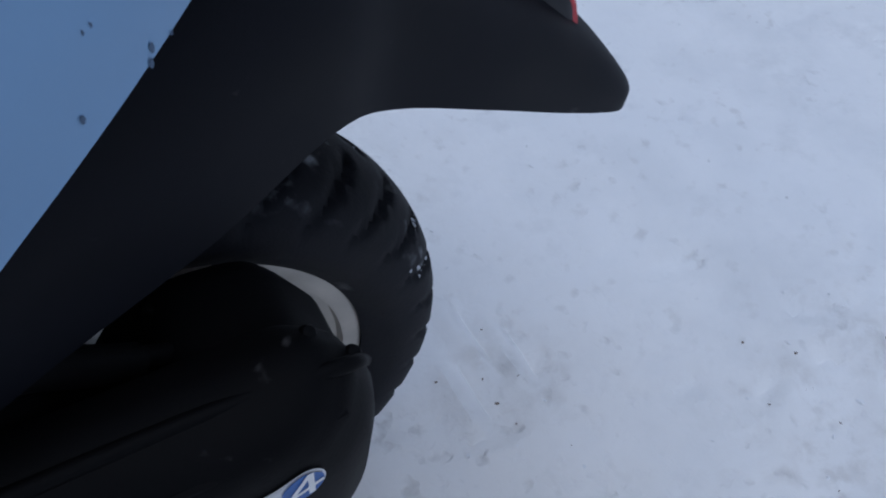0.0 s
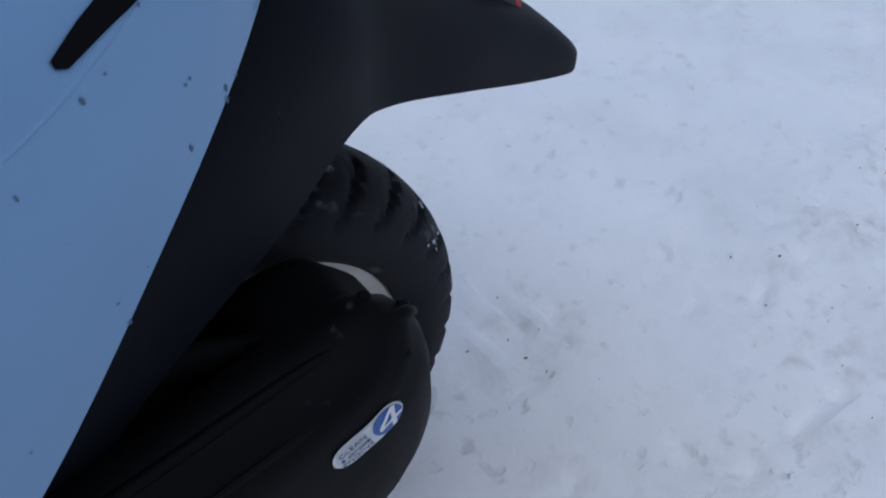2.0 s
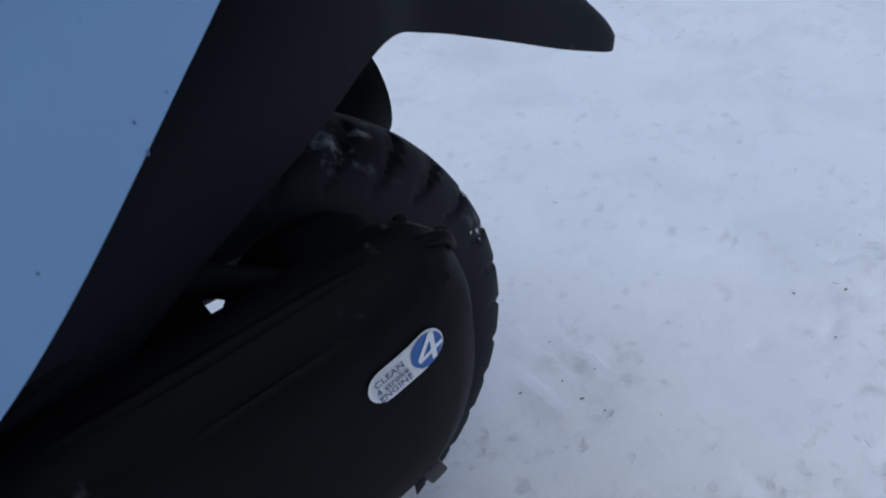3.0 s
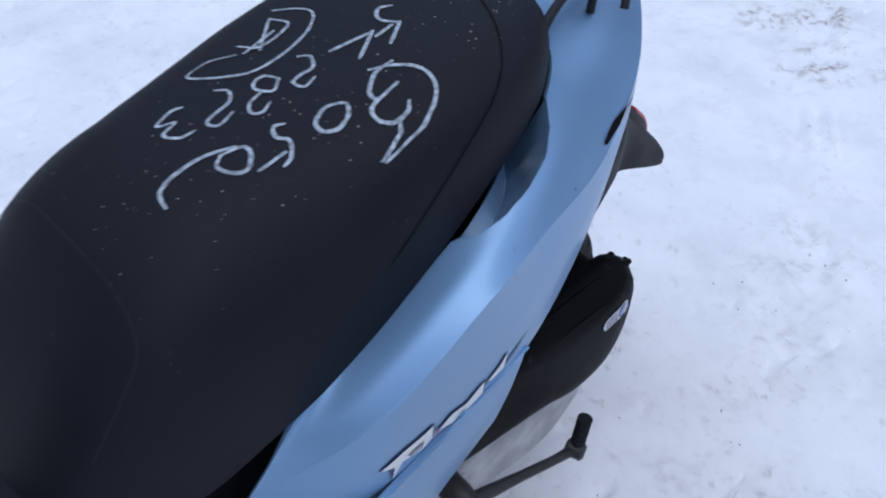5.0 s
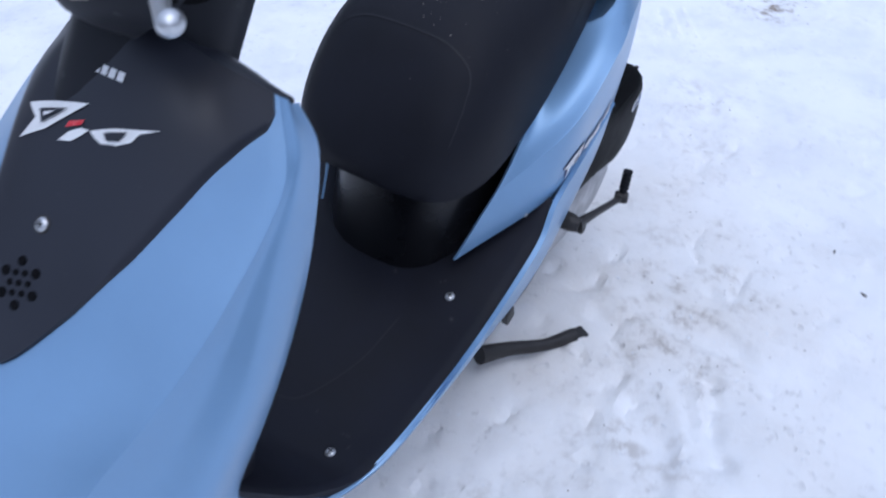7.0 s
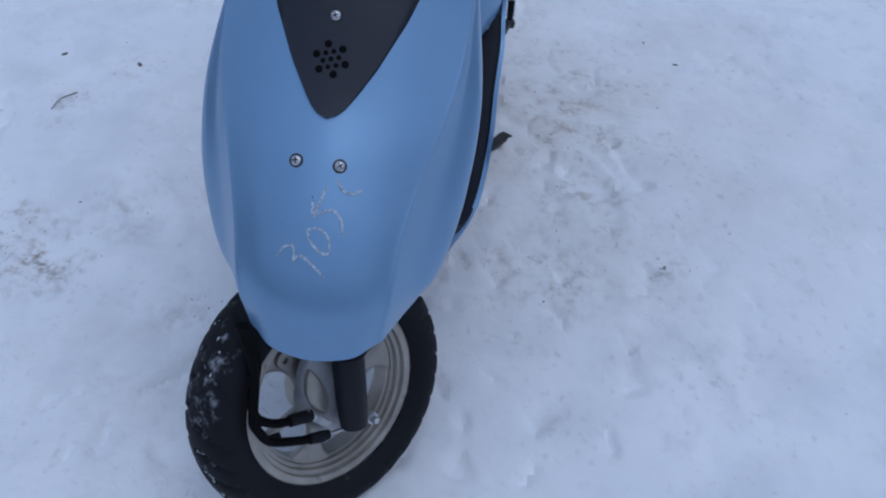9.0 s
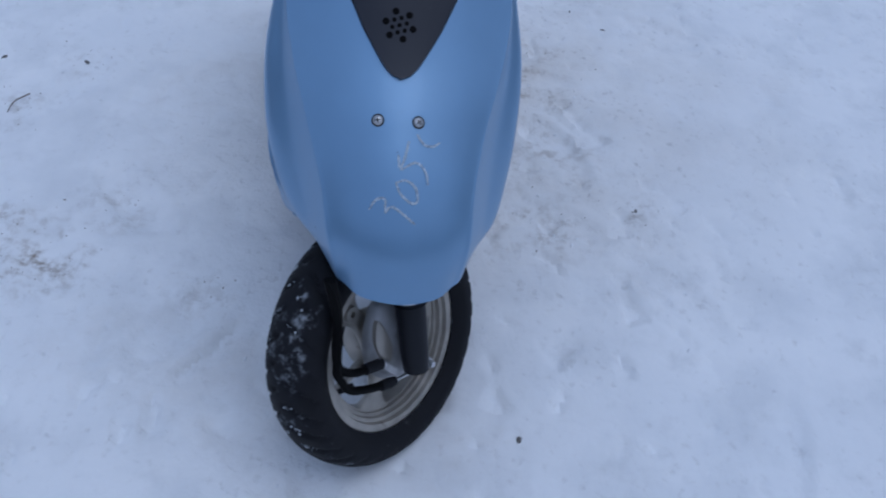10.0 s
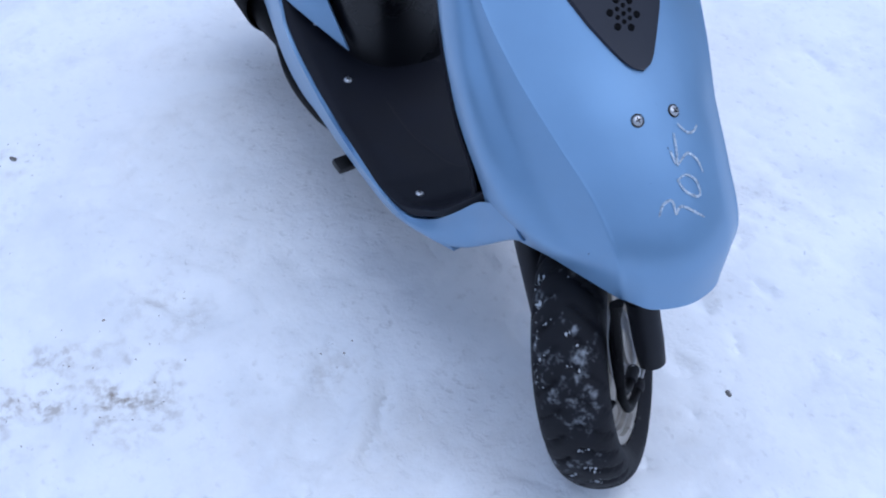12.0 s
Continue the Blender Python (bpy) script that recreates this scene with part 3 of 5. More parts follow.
# floor
FLOOR_Z = {0.30: 0.44, 0.38: 0.410, 0.42: 0.376, 0.47: 0.348, 0.53: 0.328, 0.56: 0.318, 0.66: 0.300, 0.80: 0.272, 0.86: 0.272, 0.89: 0.284, 0.93: 0.314, 0.97: 0.358, 1.00: 0.392, 1.04: 0.44}
FLOOR_W = {0.37: 0.188, 0.38: 0.198, 0.42: 0.204, 0.53: 0.202, 0.66: 0.203, 0.80: 0.197, 0.845: 0.190, 0.88: 0.179, 0.93: 0.160, 0.97: 0.143, 1.00: 0.132, 1.04: 0.120}


def floor_net():
    rows = []
    for x in np.linspace(0.37, 1.04, 76):
        w, z = blend(x, FLOOR_W), blend(x, FLOOR_Z)
        rows.append([(x, w * k, z + blend(x, {0.5: 0, 0.6: 0.006, 0.7: 0.012, 0.82: 0.018, 0.9: 0.012, 0.95: 0}) * abs(k) ** 5 - 0.006 * max(0, abs(k) - 0.95) / 0.05) for k in np.linspace(-1, 1, 41)])
    return np.array(rows) * np.where(np.array(rows)[..., 1:2] < 0, (1, 0.947, 1), (1, 1, 1))


floor = shell("floor_board", floor_net(), 0.014, MAT, scooter, "matt black plastic floor board", (0.6, 0, 0.0))

FLANGE_IN = [(0.17, 0.15, 0.46), (0.28, 0.155, 0.425), (0.38, 0.15, 0.385), (0.43, 0.15, 0.335), (0.53, 0.15, 0.305), (0.66, 0.15, 0.283), (0.8, 0.14, 0.262), (0.87, 0.12, 0.258), (0.96, 0.105, 0.27)]
FLANGE_OUT = [(0.17, 0.186, 0.462), (0.28, 0.192, 0.428), (0.38, 0.196, 0.39), (0.43, 0.201, 0.348), (0.53, 0.201, 0.316), (0.66, 0.202, 0.298), (0.8, 0.194, 0.278), (0.87, 0.176, 0.268), (0.97, 0.140, 0.274)]
RAIL_TOP = [(0.17, 0.192, 0.47), (0.28, 0.198, 0.44), (0.38, 0.201, 0.408), (0.43, 0.207, 0.368), (0.53, 0.206, 0.331), (0.66, 0.207, 0.312), (0.8, 0.199, 0.292), (0.87, 0.182, 0.277), (0.97, 0.146, 0.281)]
RAIL_MIDDLE = [(0.185, 0.193, 0.42), (0.27, 0.198, 0.385), (0.35, 0.2, 0.345), (0.43, 0.204, 0.308), (0.53, 0.204, 0.293), (0.66, 0.204, 0.283), (0.8, 0.195, 0.268), (0.87, 0.179, 0.262), (0.97, 0.145, 0.274)]
RAIL_FOOT = [(0.2, 0.19, 0.374), (0.26, 0.192, 0.335), (0.34, 0.19, 0.265), (0.43, 0.19, 0.242), (0.53, 0.193, 0.25), (0.66, 0.194, 0.252), (0.8, 0.184, 0.243), (0.87, 0.172, 0.248), (0.97, 0.143, 0.268)]
RAIL = [FLANGE_IN, FLANGE_OUT, RAIL_TOP, RAIL_MIDDLE, RAIL_FOOT]
skirts = [shell("side_skirt", sheet(np.array(RAIL) * (1, 1 if s > 0 else -0.943, 1) - (0, 0, 0 if s > 0 else 0.009), 26, 70), 0.004, BLUE, scooter, "light blue painted lower side cover", (0.5, 0, 0.3)) for s in (1, -1)]

# blue apron under the front end of the floor
for s in (1, -1):
    edge = [(1.040, 0.126, 0.405), (1.005, 0.126, 0.378), (0.968, 0.136, 0.335), (0.930, 0.148, 0.296), (0.890, 0.163, 0.272), (0.86, 0.176, 0.266)]
    belly = [(1.080, 0.133, 0.395), (1.022, 0.135, 0.350), (0.984, 0.146, 0.312), (0.945, 0.157, 0.282), (0.898, 0.168, 0.265), (0.86, 0.178, 0.262)]
    foot = [(1.098, 0.127, 0.385), (1.037, 0.130, 0.325), (1.0, 0.138, 0.293), (0.955, 0.149, 0.267), (0.90, 0.162, 0.256), (0.86, 0.174, 0.256)]
    under = [(1.085, 0.095, 0.385), (1.025, 0.10, 0.326), (0.985, 0.11, 0.295), (0.94, 0.12, 0.272), (0.89, 0.13, 0.262), (0.86, 0.14, 0.260)]
    # its front end runs up inside the fairing
    nose_end = [(1.085, 0.128, 0.432), (1.120, 0.134, 0.425), (1.132, 0.128, 0.412), (1.118, 0.10, 0.408)]
    apron = np.array([[tip, *row] for tip, row in zip(nose_end, (edge, belly, foot, under))]) * (1, s, 1)
    shell("lower_front_cover", sheet(apron, 25, 42), 0.003, BLUE, scooter, "light blue painted lower front cover", (0.9, 0, 0.0))

# rear body
BODY_TOP = [(0.417, 0.15, 0.53), (0.35, 0.148, 0.559), (0.27, 0.146, 0.604), (0.17, 0.141, 0.661), (0.1, 0.117, 0.698), (0.06, 0.075, 0.718), (0.047, 0, 0.732)]
BODY_SHOULDER = [(0.445, 0.146, 0.485), (0.36, 0.180, 0.555), (0.268, 0.180, 0.610), (0.165, 0.168, 0.645), (0.075, 0.140, 0.666), (-0.02, 0.084, 0.706), (-0.075, 0, 0.726)]
BODY_CREASE = [(0.465, 0.14, 0.45), (0.37, 0.199, 0.533), (0.265, 0.208, 0.602), (0.165, 0.189, 0.619), (0.05, 0.160, 0.628), (-0.066, 0.102, 0.676), (-0.15, 0, 0.703)]
BODY_FLANK = [(0.495, 0.128, 0.4), (0.385, 0.192, 0.460), (0.27, 0.203, 0.520), (0.16, 0.194, 0.545), (0.042, 0.160, 0.592), (-0.066, 0.103, 0.645), (-0.147, 0, 0.672)]
BODY_FOOT = [(0.524, 0.118, 0.355), (0.385, 0.187, 0.408), (0.28, 0.194, 0.44), (0.16, 0.189, 0.467), (0.035, 0.155, 0.553), (-0.055, 0.104, 0.612), (-0.14, 0, 0.645)]
BODY = [BODY_TOP, BODY_SHOULDER, BODY_CREASE, BODY_FLANK, BODY_FOOT]
body_half = np.array(BODY)[:, ::-1]
body_net = sheet(mirrored(np.concatenate([body_half[:2], 0.04 * body_half[1:2] + 0.96 * body_half[2:3], body_half[2:3], 0.96 * body_half[2:3] + 0.04 * body_half[3:4], body_half[3:]])), 210, 361)
# hand hollows beside the seat
def step(x, a, b):
    f = np.clip((x - a) / (b - a), 0, 1)
    return f * f * (3 - 2 * f)


across = np.linspace(0, 1, 210)[:, None]
rim_at = np.interp(body_net[..., 0], (0.100, 0.118, 0.135, 0.165, 0.195, 0.222, 0.246), (-0.04, 0.060, 0.100, 0.118, 0.112, 0.078, -0.04))
hollow = 1 - step(across - rim_at, -0.020, 0.006)
body_net = body_net - np.stack([0 * hollow, np.sign(body_net[..., 1]) * 0.036 * hollow, 0.085 * hollow], 2)
body = shell("rear_body_cover", body_net, 0.004, BLUE, scooter, "light blue metallic painted rear side cover", (0.2, 0, 0.5))

# storage box under the seat
loops = []
for z, cx, rx, ry in ((0.28, 0.36, 0.20, 0.118), (0.33, 0.36, 0.195, 0.118), (0.42, 0.35, 0.185, 0.12), (0.50, 0.34, 0.19, 0.125), (0.55, 0.33, 0.20, 0.13)):
    ring = np.array(oval(cx, 0, z, rx, ry, 48, 2.8))
    loops.append(ring * np.where(ring[:, 1:2] < 0, (1, 1.14, 1), (1, 1, 1)))
box = loft("storage_box", loops, GLOSS, scooter, "glossy black plastic box under the seat")

# seat
SEAT = {"x": (0.045, 0.055, 0.08, 0.12, 0.20, 0.28, 0.36, 0.44, 0.50, 0.55, 0.585, 0.605, 0.612), "w": (0.03, 0.065, 0.098, 0.122, 0.142, 0.148, 0.150, 0.150, 0.146, 0.131, 0.105, 0.065, 0.03), "b": (0.725, 0.718, 0.70, 0.690, 0.654, 0.601, 0.552, 0.525, 0.505, 0.495, 0.495, 0.505, 0.515), "t": (0.737, 0.750, 0.760, 0.764, 0.756, 0.742, 0.728, 0.709, 0.674, 0.620, 0.572, 0.540, 0.526)}


def make_seat():
    keys = spline(np.array([SEAT[k] for k in "xwbt"]).T, 80)
    loops = []
    for x, w, b, t in keys:
        ring = []
        for a in np.linspace(0, 1, 41):
            c, s = math.cos(math.pi * a), math.sin(math.pi * a)
            soft_edge = float(np.interp(x, (0.15, 0.28, 0.42, 0.52, 0.60), (0.60, 0.62, 0.80, 0.72, 0.6)))
            ring.append((x, w * math.copysign(abs(c) ** (soft_edge - 0.08), c), b + (t - b) * abs(s) ** soft_edge))
        for f in np.linspace(-0.96, 0.96, 9):
            ring.append((x, w * 0.96 * f, b - 0.004))
        loops.append(ring)
    return loft("seat", loops, VINYL, scooter, "black vinyl seat with chalk numbers")


seat = make_seat()
pan = []
for x, w, b, t in spline(np.array([SEAT[k] for k in "xwbt"]).T, 60)[3:34]:
    pan.append([(x, w * 0.79 * y, b + z) for y, z in ((-0.9, -0.055), (-1, -0.045), (-1, 0.02), (1, 0.02), (1, -0.045), (0.9, -0.055))])
loft("seat_pan", pan, BLACK, scooter, "black plastic pan under the seat")

# ---------------------------------------------------------------- wheels


def tyre_mesh():
    R, H = 0.205, 0.050
    na, ns = 352, 40
    verts = []
    for i in range(na):
        a = 2 * math.pi * i / na
        for j in range(ns):
            f = j / (ns - 1) * 2 - 1
            th = f * 2.55
            y = H * math.sin(th) if abs(th) < math.pi / 2 else H * math.copysign(1, th) * (1 - 0.28 * ((abs(th) - math.pi / 2) / 0.98) ** 1.5)
            if abs(th) < math.pi / 2:
                r = R - 0.040 + 0.040 * math.cos(th) ** 0.8
            else:
                r = R - 0.040 - (abs(th) - math.pi / 2) * 0.0235
            # tread: slanting grooves and a middle groove
            if abs(th) < 1.35:
                ph = (a * 32 / (2 * math.pi) + 0.9 * abs(th) + (0.5 if th > 0 else 0)) % 1
                cut = 0.0
                if ph < (0.24 if abs(th) > 0.6 else 0.20) and abs(th) > 0.12:
                    cut = 0.0042 if abs(th) > 0.6 else 0.0045
                if 0.09 < abs(th) < 0.19 or 0.74 < abs(th) < 0.83 and ph > 0.5:
                    cut = 0.0055
                r -= cut
            verts.append((r * math.cos(a), y, r * math.sin(a)))
    me = mesh_of("tyre", verts, net_faces(na, ns, wrap_u=True), TYRE)
    return me


def rim_mesh():
    pr = [(0.138, 0.036), (0.1425, 0.034), (0.142, 0.030), (0.134, 0.027), (0.131, 0.021), (0.124, 0.018), (0.121, 0.010), (0.118, 0.006), (0.117, -0.010), (0.124, -0.018), (0.131, -0.021), (0.134, -0.027), (0.142, -0.030), (0.1425, -0.034), (0.138, -0.036), (0.126, -0.026), (0.113, -0.018), (0.111, 0.0), (0.112, 0.012), (0.1155, 0.013), (0.1165, 0.019), (0.1215, 0.0195), (0.1225, 0.0265), (0.1285, 0.0275), (0.1300, 0.034)]
    return lathe_mesh("rim", pr, ALLOY, 112)


def spoke_mesh():
    """One broad cast spoke along x, waisted in the middle."""
    loops = []
    for r in np.linspace(0.036, 0.119, 15):
        f = (r - 0.078) / 0.041
        w, t, y = 0.015 + 0.024 * f * f + 0.010 * max(0, f) ** 3, 0.008 + 0.004 * f * f, 0.010 - 0.006 * f
        a = np.linspace(0, 2 * math.pi, 20, endpoint=False)
        c, q = np.cos(a), np.sin(a)
        bow = np.sqrt(np.maximum(r * r - (w * c) ** 2 * 0.55, 1e-6))
        loops.append(np.stack([bow, y + t * np.sign(q) * np.abs(q) ** 0.6, w * np.sign(c) * np.abs(c) ** 0.7], 1))
    nu, nv = len(loops), 20
    faces = net_faces(nu, nv, wrap_v=True) + [tuple(range(nv))[::-1], tuple((nu - 1) * nv + j for j in range(nv))]
    return mesh_of("spoke", np.concatenate(loops), faces, ALLOY)


def snow_lumps(name, count, seed, low, high, mat, k_size=1.0):
    """Lumps of snow pressed into a tyre's tread."""
    rnd = random.Random(seed)
    verts, faces = [], []
    for k in range(count):
        if k % 34 == 0:
            a0, th0, wide = rnd.uniform(0, 2 * math.pi), rnd.uniform(low, high), rnd.uniform(0.015, 0.09)
        a, th = rnd.gauss(a0, wide), min(max(rnd.gauss(th0, 0.13), -1.4), 1.4)
        c = Vector(((0.1665 + 0.038 * math.cos(th) ** 0.8) * math.cos(a), 0.050 * math.sin(th), (0.1665 + 0.038 * math.cos(th) ** 0.8) * math.sin(a)))
        size = rnd.choice((0.0005, 0.0006, 0.0008, 0.0011, 0.0015, 0.0024)) * k_size
        out = Vector((math.cos(a) * math.cos(th), math.sin(th), math.sin(a) * math.cos(th))).normalized()
        along = out.cross((0, 1, 0)).normalized()
        side = out.cross(along)
        long = rnd.uniform(0.7, 2.4)
        base = len(verts)
        ring = 7
        for h, rr in ((-0.4, 1.0), (0.25, 0.85), (0.55, 0.45)):
            for i in range(ring):
                b = 2 * math.pi * i / ring
                j = rnd.uniform(0.45, 1.4)
                verts.append(c + out * (h * size * 0.7 - 0.0008) + (along * math.cos(b) * long + side * math.sin(b)) * (size * rr * j))
        for q in range(2):
            for i in range(ring):
                faces.append((base + q * ring + i, base + q * ring + (i + 1) % ring, base + (q + 1) * ring + (i + 1) % ring, base + (q + 1) * ring + i))
        faces.append(tuple(base + 2 * ring + i for i in range(ring)))
    return mesh_of(name, verts, faces, mat)


TYRE_ME, RIM_ME, SPOKE_ME = tyre_mesh(), rim_mesh(), spoke_mesh()
HUB_ME = lathe_mesh("hub", [(0.0001, 0.030), (0.012, 0.030), (0.014, 0.026), (0.030, 0.026), (0.044, 0.020), (0.048, 0.010), (0.048, -0.02), (0.04, -0.035), (0.0001, -0.04)], ALLOY, 48)
BOSS_ME = lathe_mesh("spoke_boss", [(0.005, 0.022), (0.012, 0.022), (0.014, 0.019), (0.014, 0.010), (0.005, 0.010)], ALLOY, 24)
VALVE_ME = tube_mesh("valve", [(0.118, 0.022, 0), (0.104, 0.030, 0), (0.096, 0.034, 0)], (0.0045, 0.0045, 0.004), RUBBER, 10)


def wheel(name, m, label, lumps, seed, low, high, k_size=1.0):
    w = part(name, None, scooter, label)
    w.matrix_basis = m
    part("tyre", TYRE_ME, w, "black rubber tyre with blocks of tread")
    part("rim", RIM_ME, w, "champagne silver alloy rim")
    part("hub", HUB_ME, w)
    for k in range(3):
        turn_ = Matrix.Rotation(-radians(57 + 120 * k), 4, "Y")
        part("spoke", SPOKE_ME, w).matrix_basis = turn_
        if k == 0:
            part("spoke_boss", BOSS_ME, w).matrix_basis = turn_ @ pose(0.100, 0, 0)
    part("spoke_rib", block_mesh("spoke_rib", (0.07, 0.012, 0.012), ALLOY, 0.004), w).matrix_basis = Matrix.Rotation(radians(14), 4, "Y") @ pose(0.083, 0.006, 0)
    part("valve", VALVE_ME, w, "black rubber valve").matrix_basis = Matrix.Rotation(radians(8), 4, "Y")
    tagged(part("tread_snow", snow_lumps("tread_snow", lumps, seed, low, high, PACKED, k_size), w), "snow packed into the tread", kind="stuff")
    return w


STEER, RAKE = 46.0, 28.0
rear_wheel = wheel("rear_wheel", pose(0.021, 0.002, 0.217) @ Matrix.Scale(1.032, 4) @ Matrix.Rotation(radians(-73), 4, "Y"), "black rear wheel with silver rim", 1500, 3, -0.2, 1.0, 0.55)
ax = Vector((math.cos(radians(RAKE)) * math.sin(radians(STEER)), math.cos(radians(STEER)), math.sin(radians(RAKE)) * math.sin(radians(STEER))))
up = Vector((0, 0, 1)) - ax * ax.z
up.normalize()
fwd = ax.cross(up)
turn = Matrix((fwd, ax, up)).transposed().to_4x4()
FRONT = Matrix.Translation((1.174, 0.003, 0.190)) @ turn
front_wheel = wheel("front_wheel", FRONT, "front wheel turned to the right, silver rim", 2400, 8, -1.0, 0.4, 0.75)

# engine side
CVT = [(-0.062, 0.410), (-0.075, 0.372), (-0.070, 0.312), (-0.042, 0.265), (0.02, 0.247), (0.10, 0.262), (0.19, 0.290), (0.28, 0.318), (0.33, 0.375), (0.25, 0.430), (0.10, 0.426), (0.0, 0.425), (-0.042, 0.424)]


def profile_body(name, outline, levels, mat, label="", n=64, parent=None):
    """A side cover: an outline in x and z, drawn inwards at each level of y."""
    o = np.array(outline + outline[:1], float)
    o = spline(o, n + 1)[:-1]
    c = o.mean(0)
    loops = []
    for y, k in levels:
        d = o - c
        ln = np.linalg.norm(d, axis=1, keepdims=True)
        q = c + d * (1 - k / np.maximum(ln, 1e-6))
        loops.append(np.stack([q[:, 0], np.full(n, y), q[:, 1]], 1))
    return loft(name, loops, mat, parent or scooter, label)


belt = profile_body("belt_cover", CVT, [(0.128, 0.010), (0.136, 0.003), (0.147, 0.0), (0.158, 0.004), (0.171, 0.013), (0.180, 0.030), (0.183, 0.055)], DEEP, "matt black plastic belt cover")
profile_body("gear_case", [(-0.02, 0.398), (-0.040, 0.395), (-0.054, 0.387), (-0.071, 0.362), (-0.077, 0.338), (-0.078, 0.31), (-0.055, 0.27), (0.04, 0.25), (0.15, 0.26), (0.26, 0.29), (0.30, 0.33), (0.2, 0.345), (0.06, 0.350), (0.028, 0.366), (0.016, 0.382), (0.004, 0.397)], [(0.062, 0.02), (0.068, 0.008), (0.085, 0.0), (0.140, 0.0)], DEEP, "gear case in shade-darkened black", 48)
profile_body("crankcase", [(-0.03, 0.22), (0.02, 0.165), (0.10, 0.15), (0.2, 0.16), (0.3, 0.2), (0.34, 0.27), (0.3, 0.32), (0.1, 0.30), (0.0, 0.28)], [(0.060, 0.02), (0.068, 0.0), (0.13, 0.0), (0.155, 0.012), (0.165, 0.03)], CASE, "grey dusty aluminium crankcase")
loft("engine_block", [oval(0.345, 0, z, 0.10, 0.09, 24, 3) for z in (0.2, 0.3, 0.40, 0.46)], IRON, scooter)

# tail
TAIL = [(0.17, 0.50, 0.38, 0.146), (0.065, 0.560, 0.437, 0.130), (-0.02, 0.618, 0.470, 0.116), (-0.075, 0.628, 0.493, 0.102), (-0.11, 0.585, 0.479, 0.086), (-0.17, 0.515, 0.445, 0.073), (-0.225, 0.468, 0.412, 0.061), (-0.265, 0.432, 0.390, 0.053), (-0.290, 0.405, 0.377, 0.046), (-0.303, 0.389, 0.374, 0.036)]


def make_tail():
    rows = []
    for x, t, b, w in spline(np.array(TAIL), 46):
        rows.append([(x, w, b), (x, w * 1.0, b + (t - b) * 0.5), (x, w * 0.8, b + (t - b) * 0.85), (x, w * 0.35, t), (x, 0, t)])
    net = np.array(rows)[:, ::-1]
    return shell("rear_mudguard", sheet(mirrored(net), 46, 33), 0.004, UNDERTAIL, scooter, "black plastic rear mudguard and undertail", (0, 0, 0.3))


tail = make_tail()
# ---------------------------------------------------------------- small parts on the skins


def skin_of(ob, inside):
    """A tree for finding the nearest place on an object's outside, in the scooter's frame; inside: a point within the body."""
    me = ob.data
    m = ob.matrix_basis
    return BVHTree.FromPolygons([m @ v.co for v in me.vertices], [tuple(p.vertices) for p in me.polygons]), Vector(inside)


def stick(skin, p, lift):
    tree, inside = skin
    p = Vector(p)
    q, n, i, d = tree.find_nearest(p + (p - inside).normalized() * 0.006)
    return q + n * lift, n


def drop(skin, x, y):
    """The place on a skin under (x, y)."""
    q, n, i, d = skin[0].ray_cast(Vector((x, y, 2.0)), Vector((0, 0, -1)))
    return q


def ribbon_mesh(name, skin, points, width, mat, lift=0.0012, taper=0.35):
    """A flat stroke that follows a skin."""
    p = spline(points, (len(points) - 1) * 9 + 1) if len(points) > 2 else spline(points, 9)
    verts, n_ = [], len(p)
    tan = np.gradient(p, axis=0)
    for i in range(n_):
        q, n = stick(skin, p[i], lift)
        t = Vector(tan[i]).normalized()
        side = n.cross(t).normalized()
        w = width * 0.5 * (1 - taper * abs(2 * i / (n_ - 1) - 1) ** 3) * (1 + 0.06 * math.sin(i * 1.3))
        for k in (-1, 0, 1):
            verts.append(stick(skin, q + side * (w * k), lift)[0])
    return mesh_of(name, verts, net_faces(n_, 3), mat)


def decal_mesh(name, skin, outline, mat, lift=0.0014):
    """A thin printed shape that follows a skin."""
    bm = bmesh.new()
    vs = []
    o = [Vector(p) for p in outline]
    for a, b in zip(o, o[1:] + o[:1]):
        k = max(1, int((b - a).length / 0.004))
        vs += [bm.verts.new(a.lerp(b, i / k)) for i in range(k)]
    bm.faces.new(vs)
    bmesh.ops.triangulate(bm, faces=bm.faces[:])
    bmesh.ops.subdivide_edges(bm, edges=[e for e in bm.edges if e.calc_length() > 0.012], cuts=2, use_grid_fill=True)
    bmesh.ops.triangulate(bm, faces=bm.faces[:])
    for v in bm.verts:
        v.co = stick(skin, v.co, lift)[0]
    bmesh.ops.recalc_face_normals(bm, faces=bm.faces)
    me = bpy.data.meshes.new(name)
    bm.to_mesh(me)
    bm.free()
    me.materials.append(mat)
    return me


def facing(p, n):
    """A frame at p whose y axis is n."""
    n = Vector(n).normalized()
    x = n.cross((0.1, 0.05, 0.99)).normalized()
    return Matrix.Translation(p) @ Matrix((x, n, x.cross(n))).transposed().to_4x4()


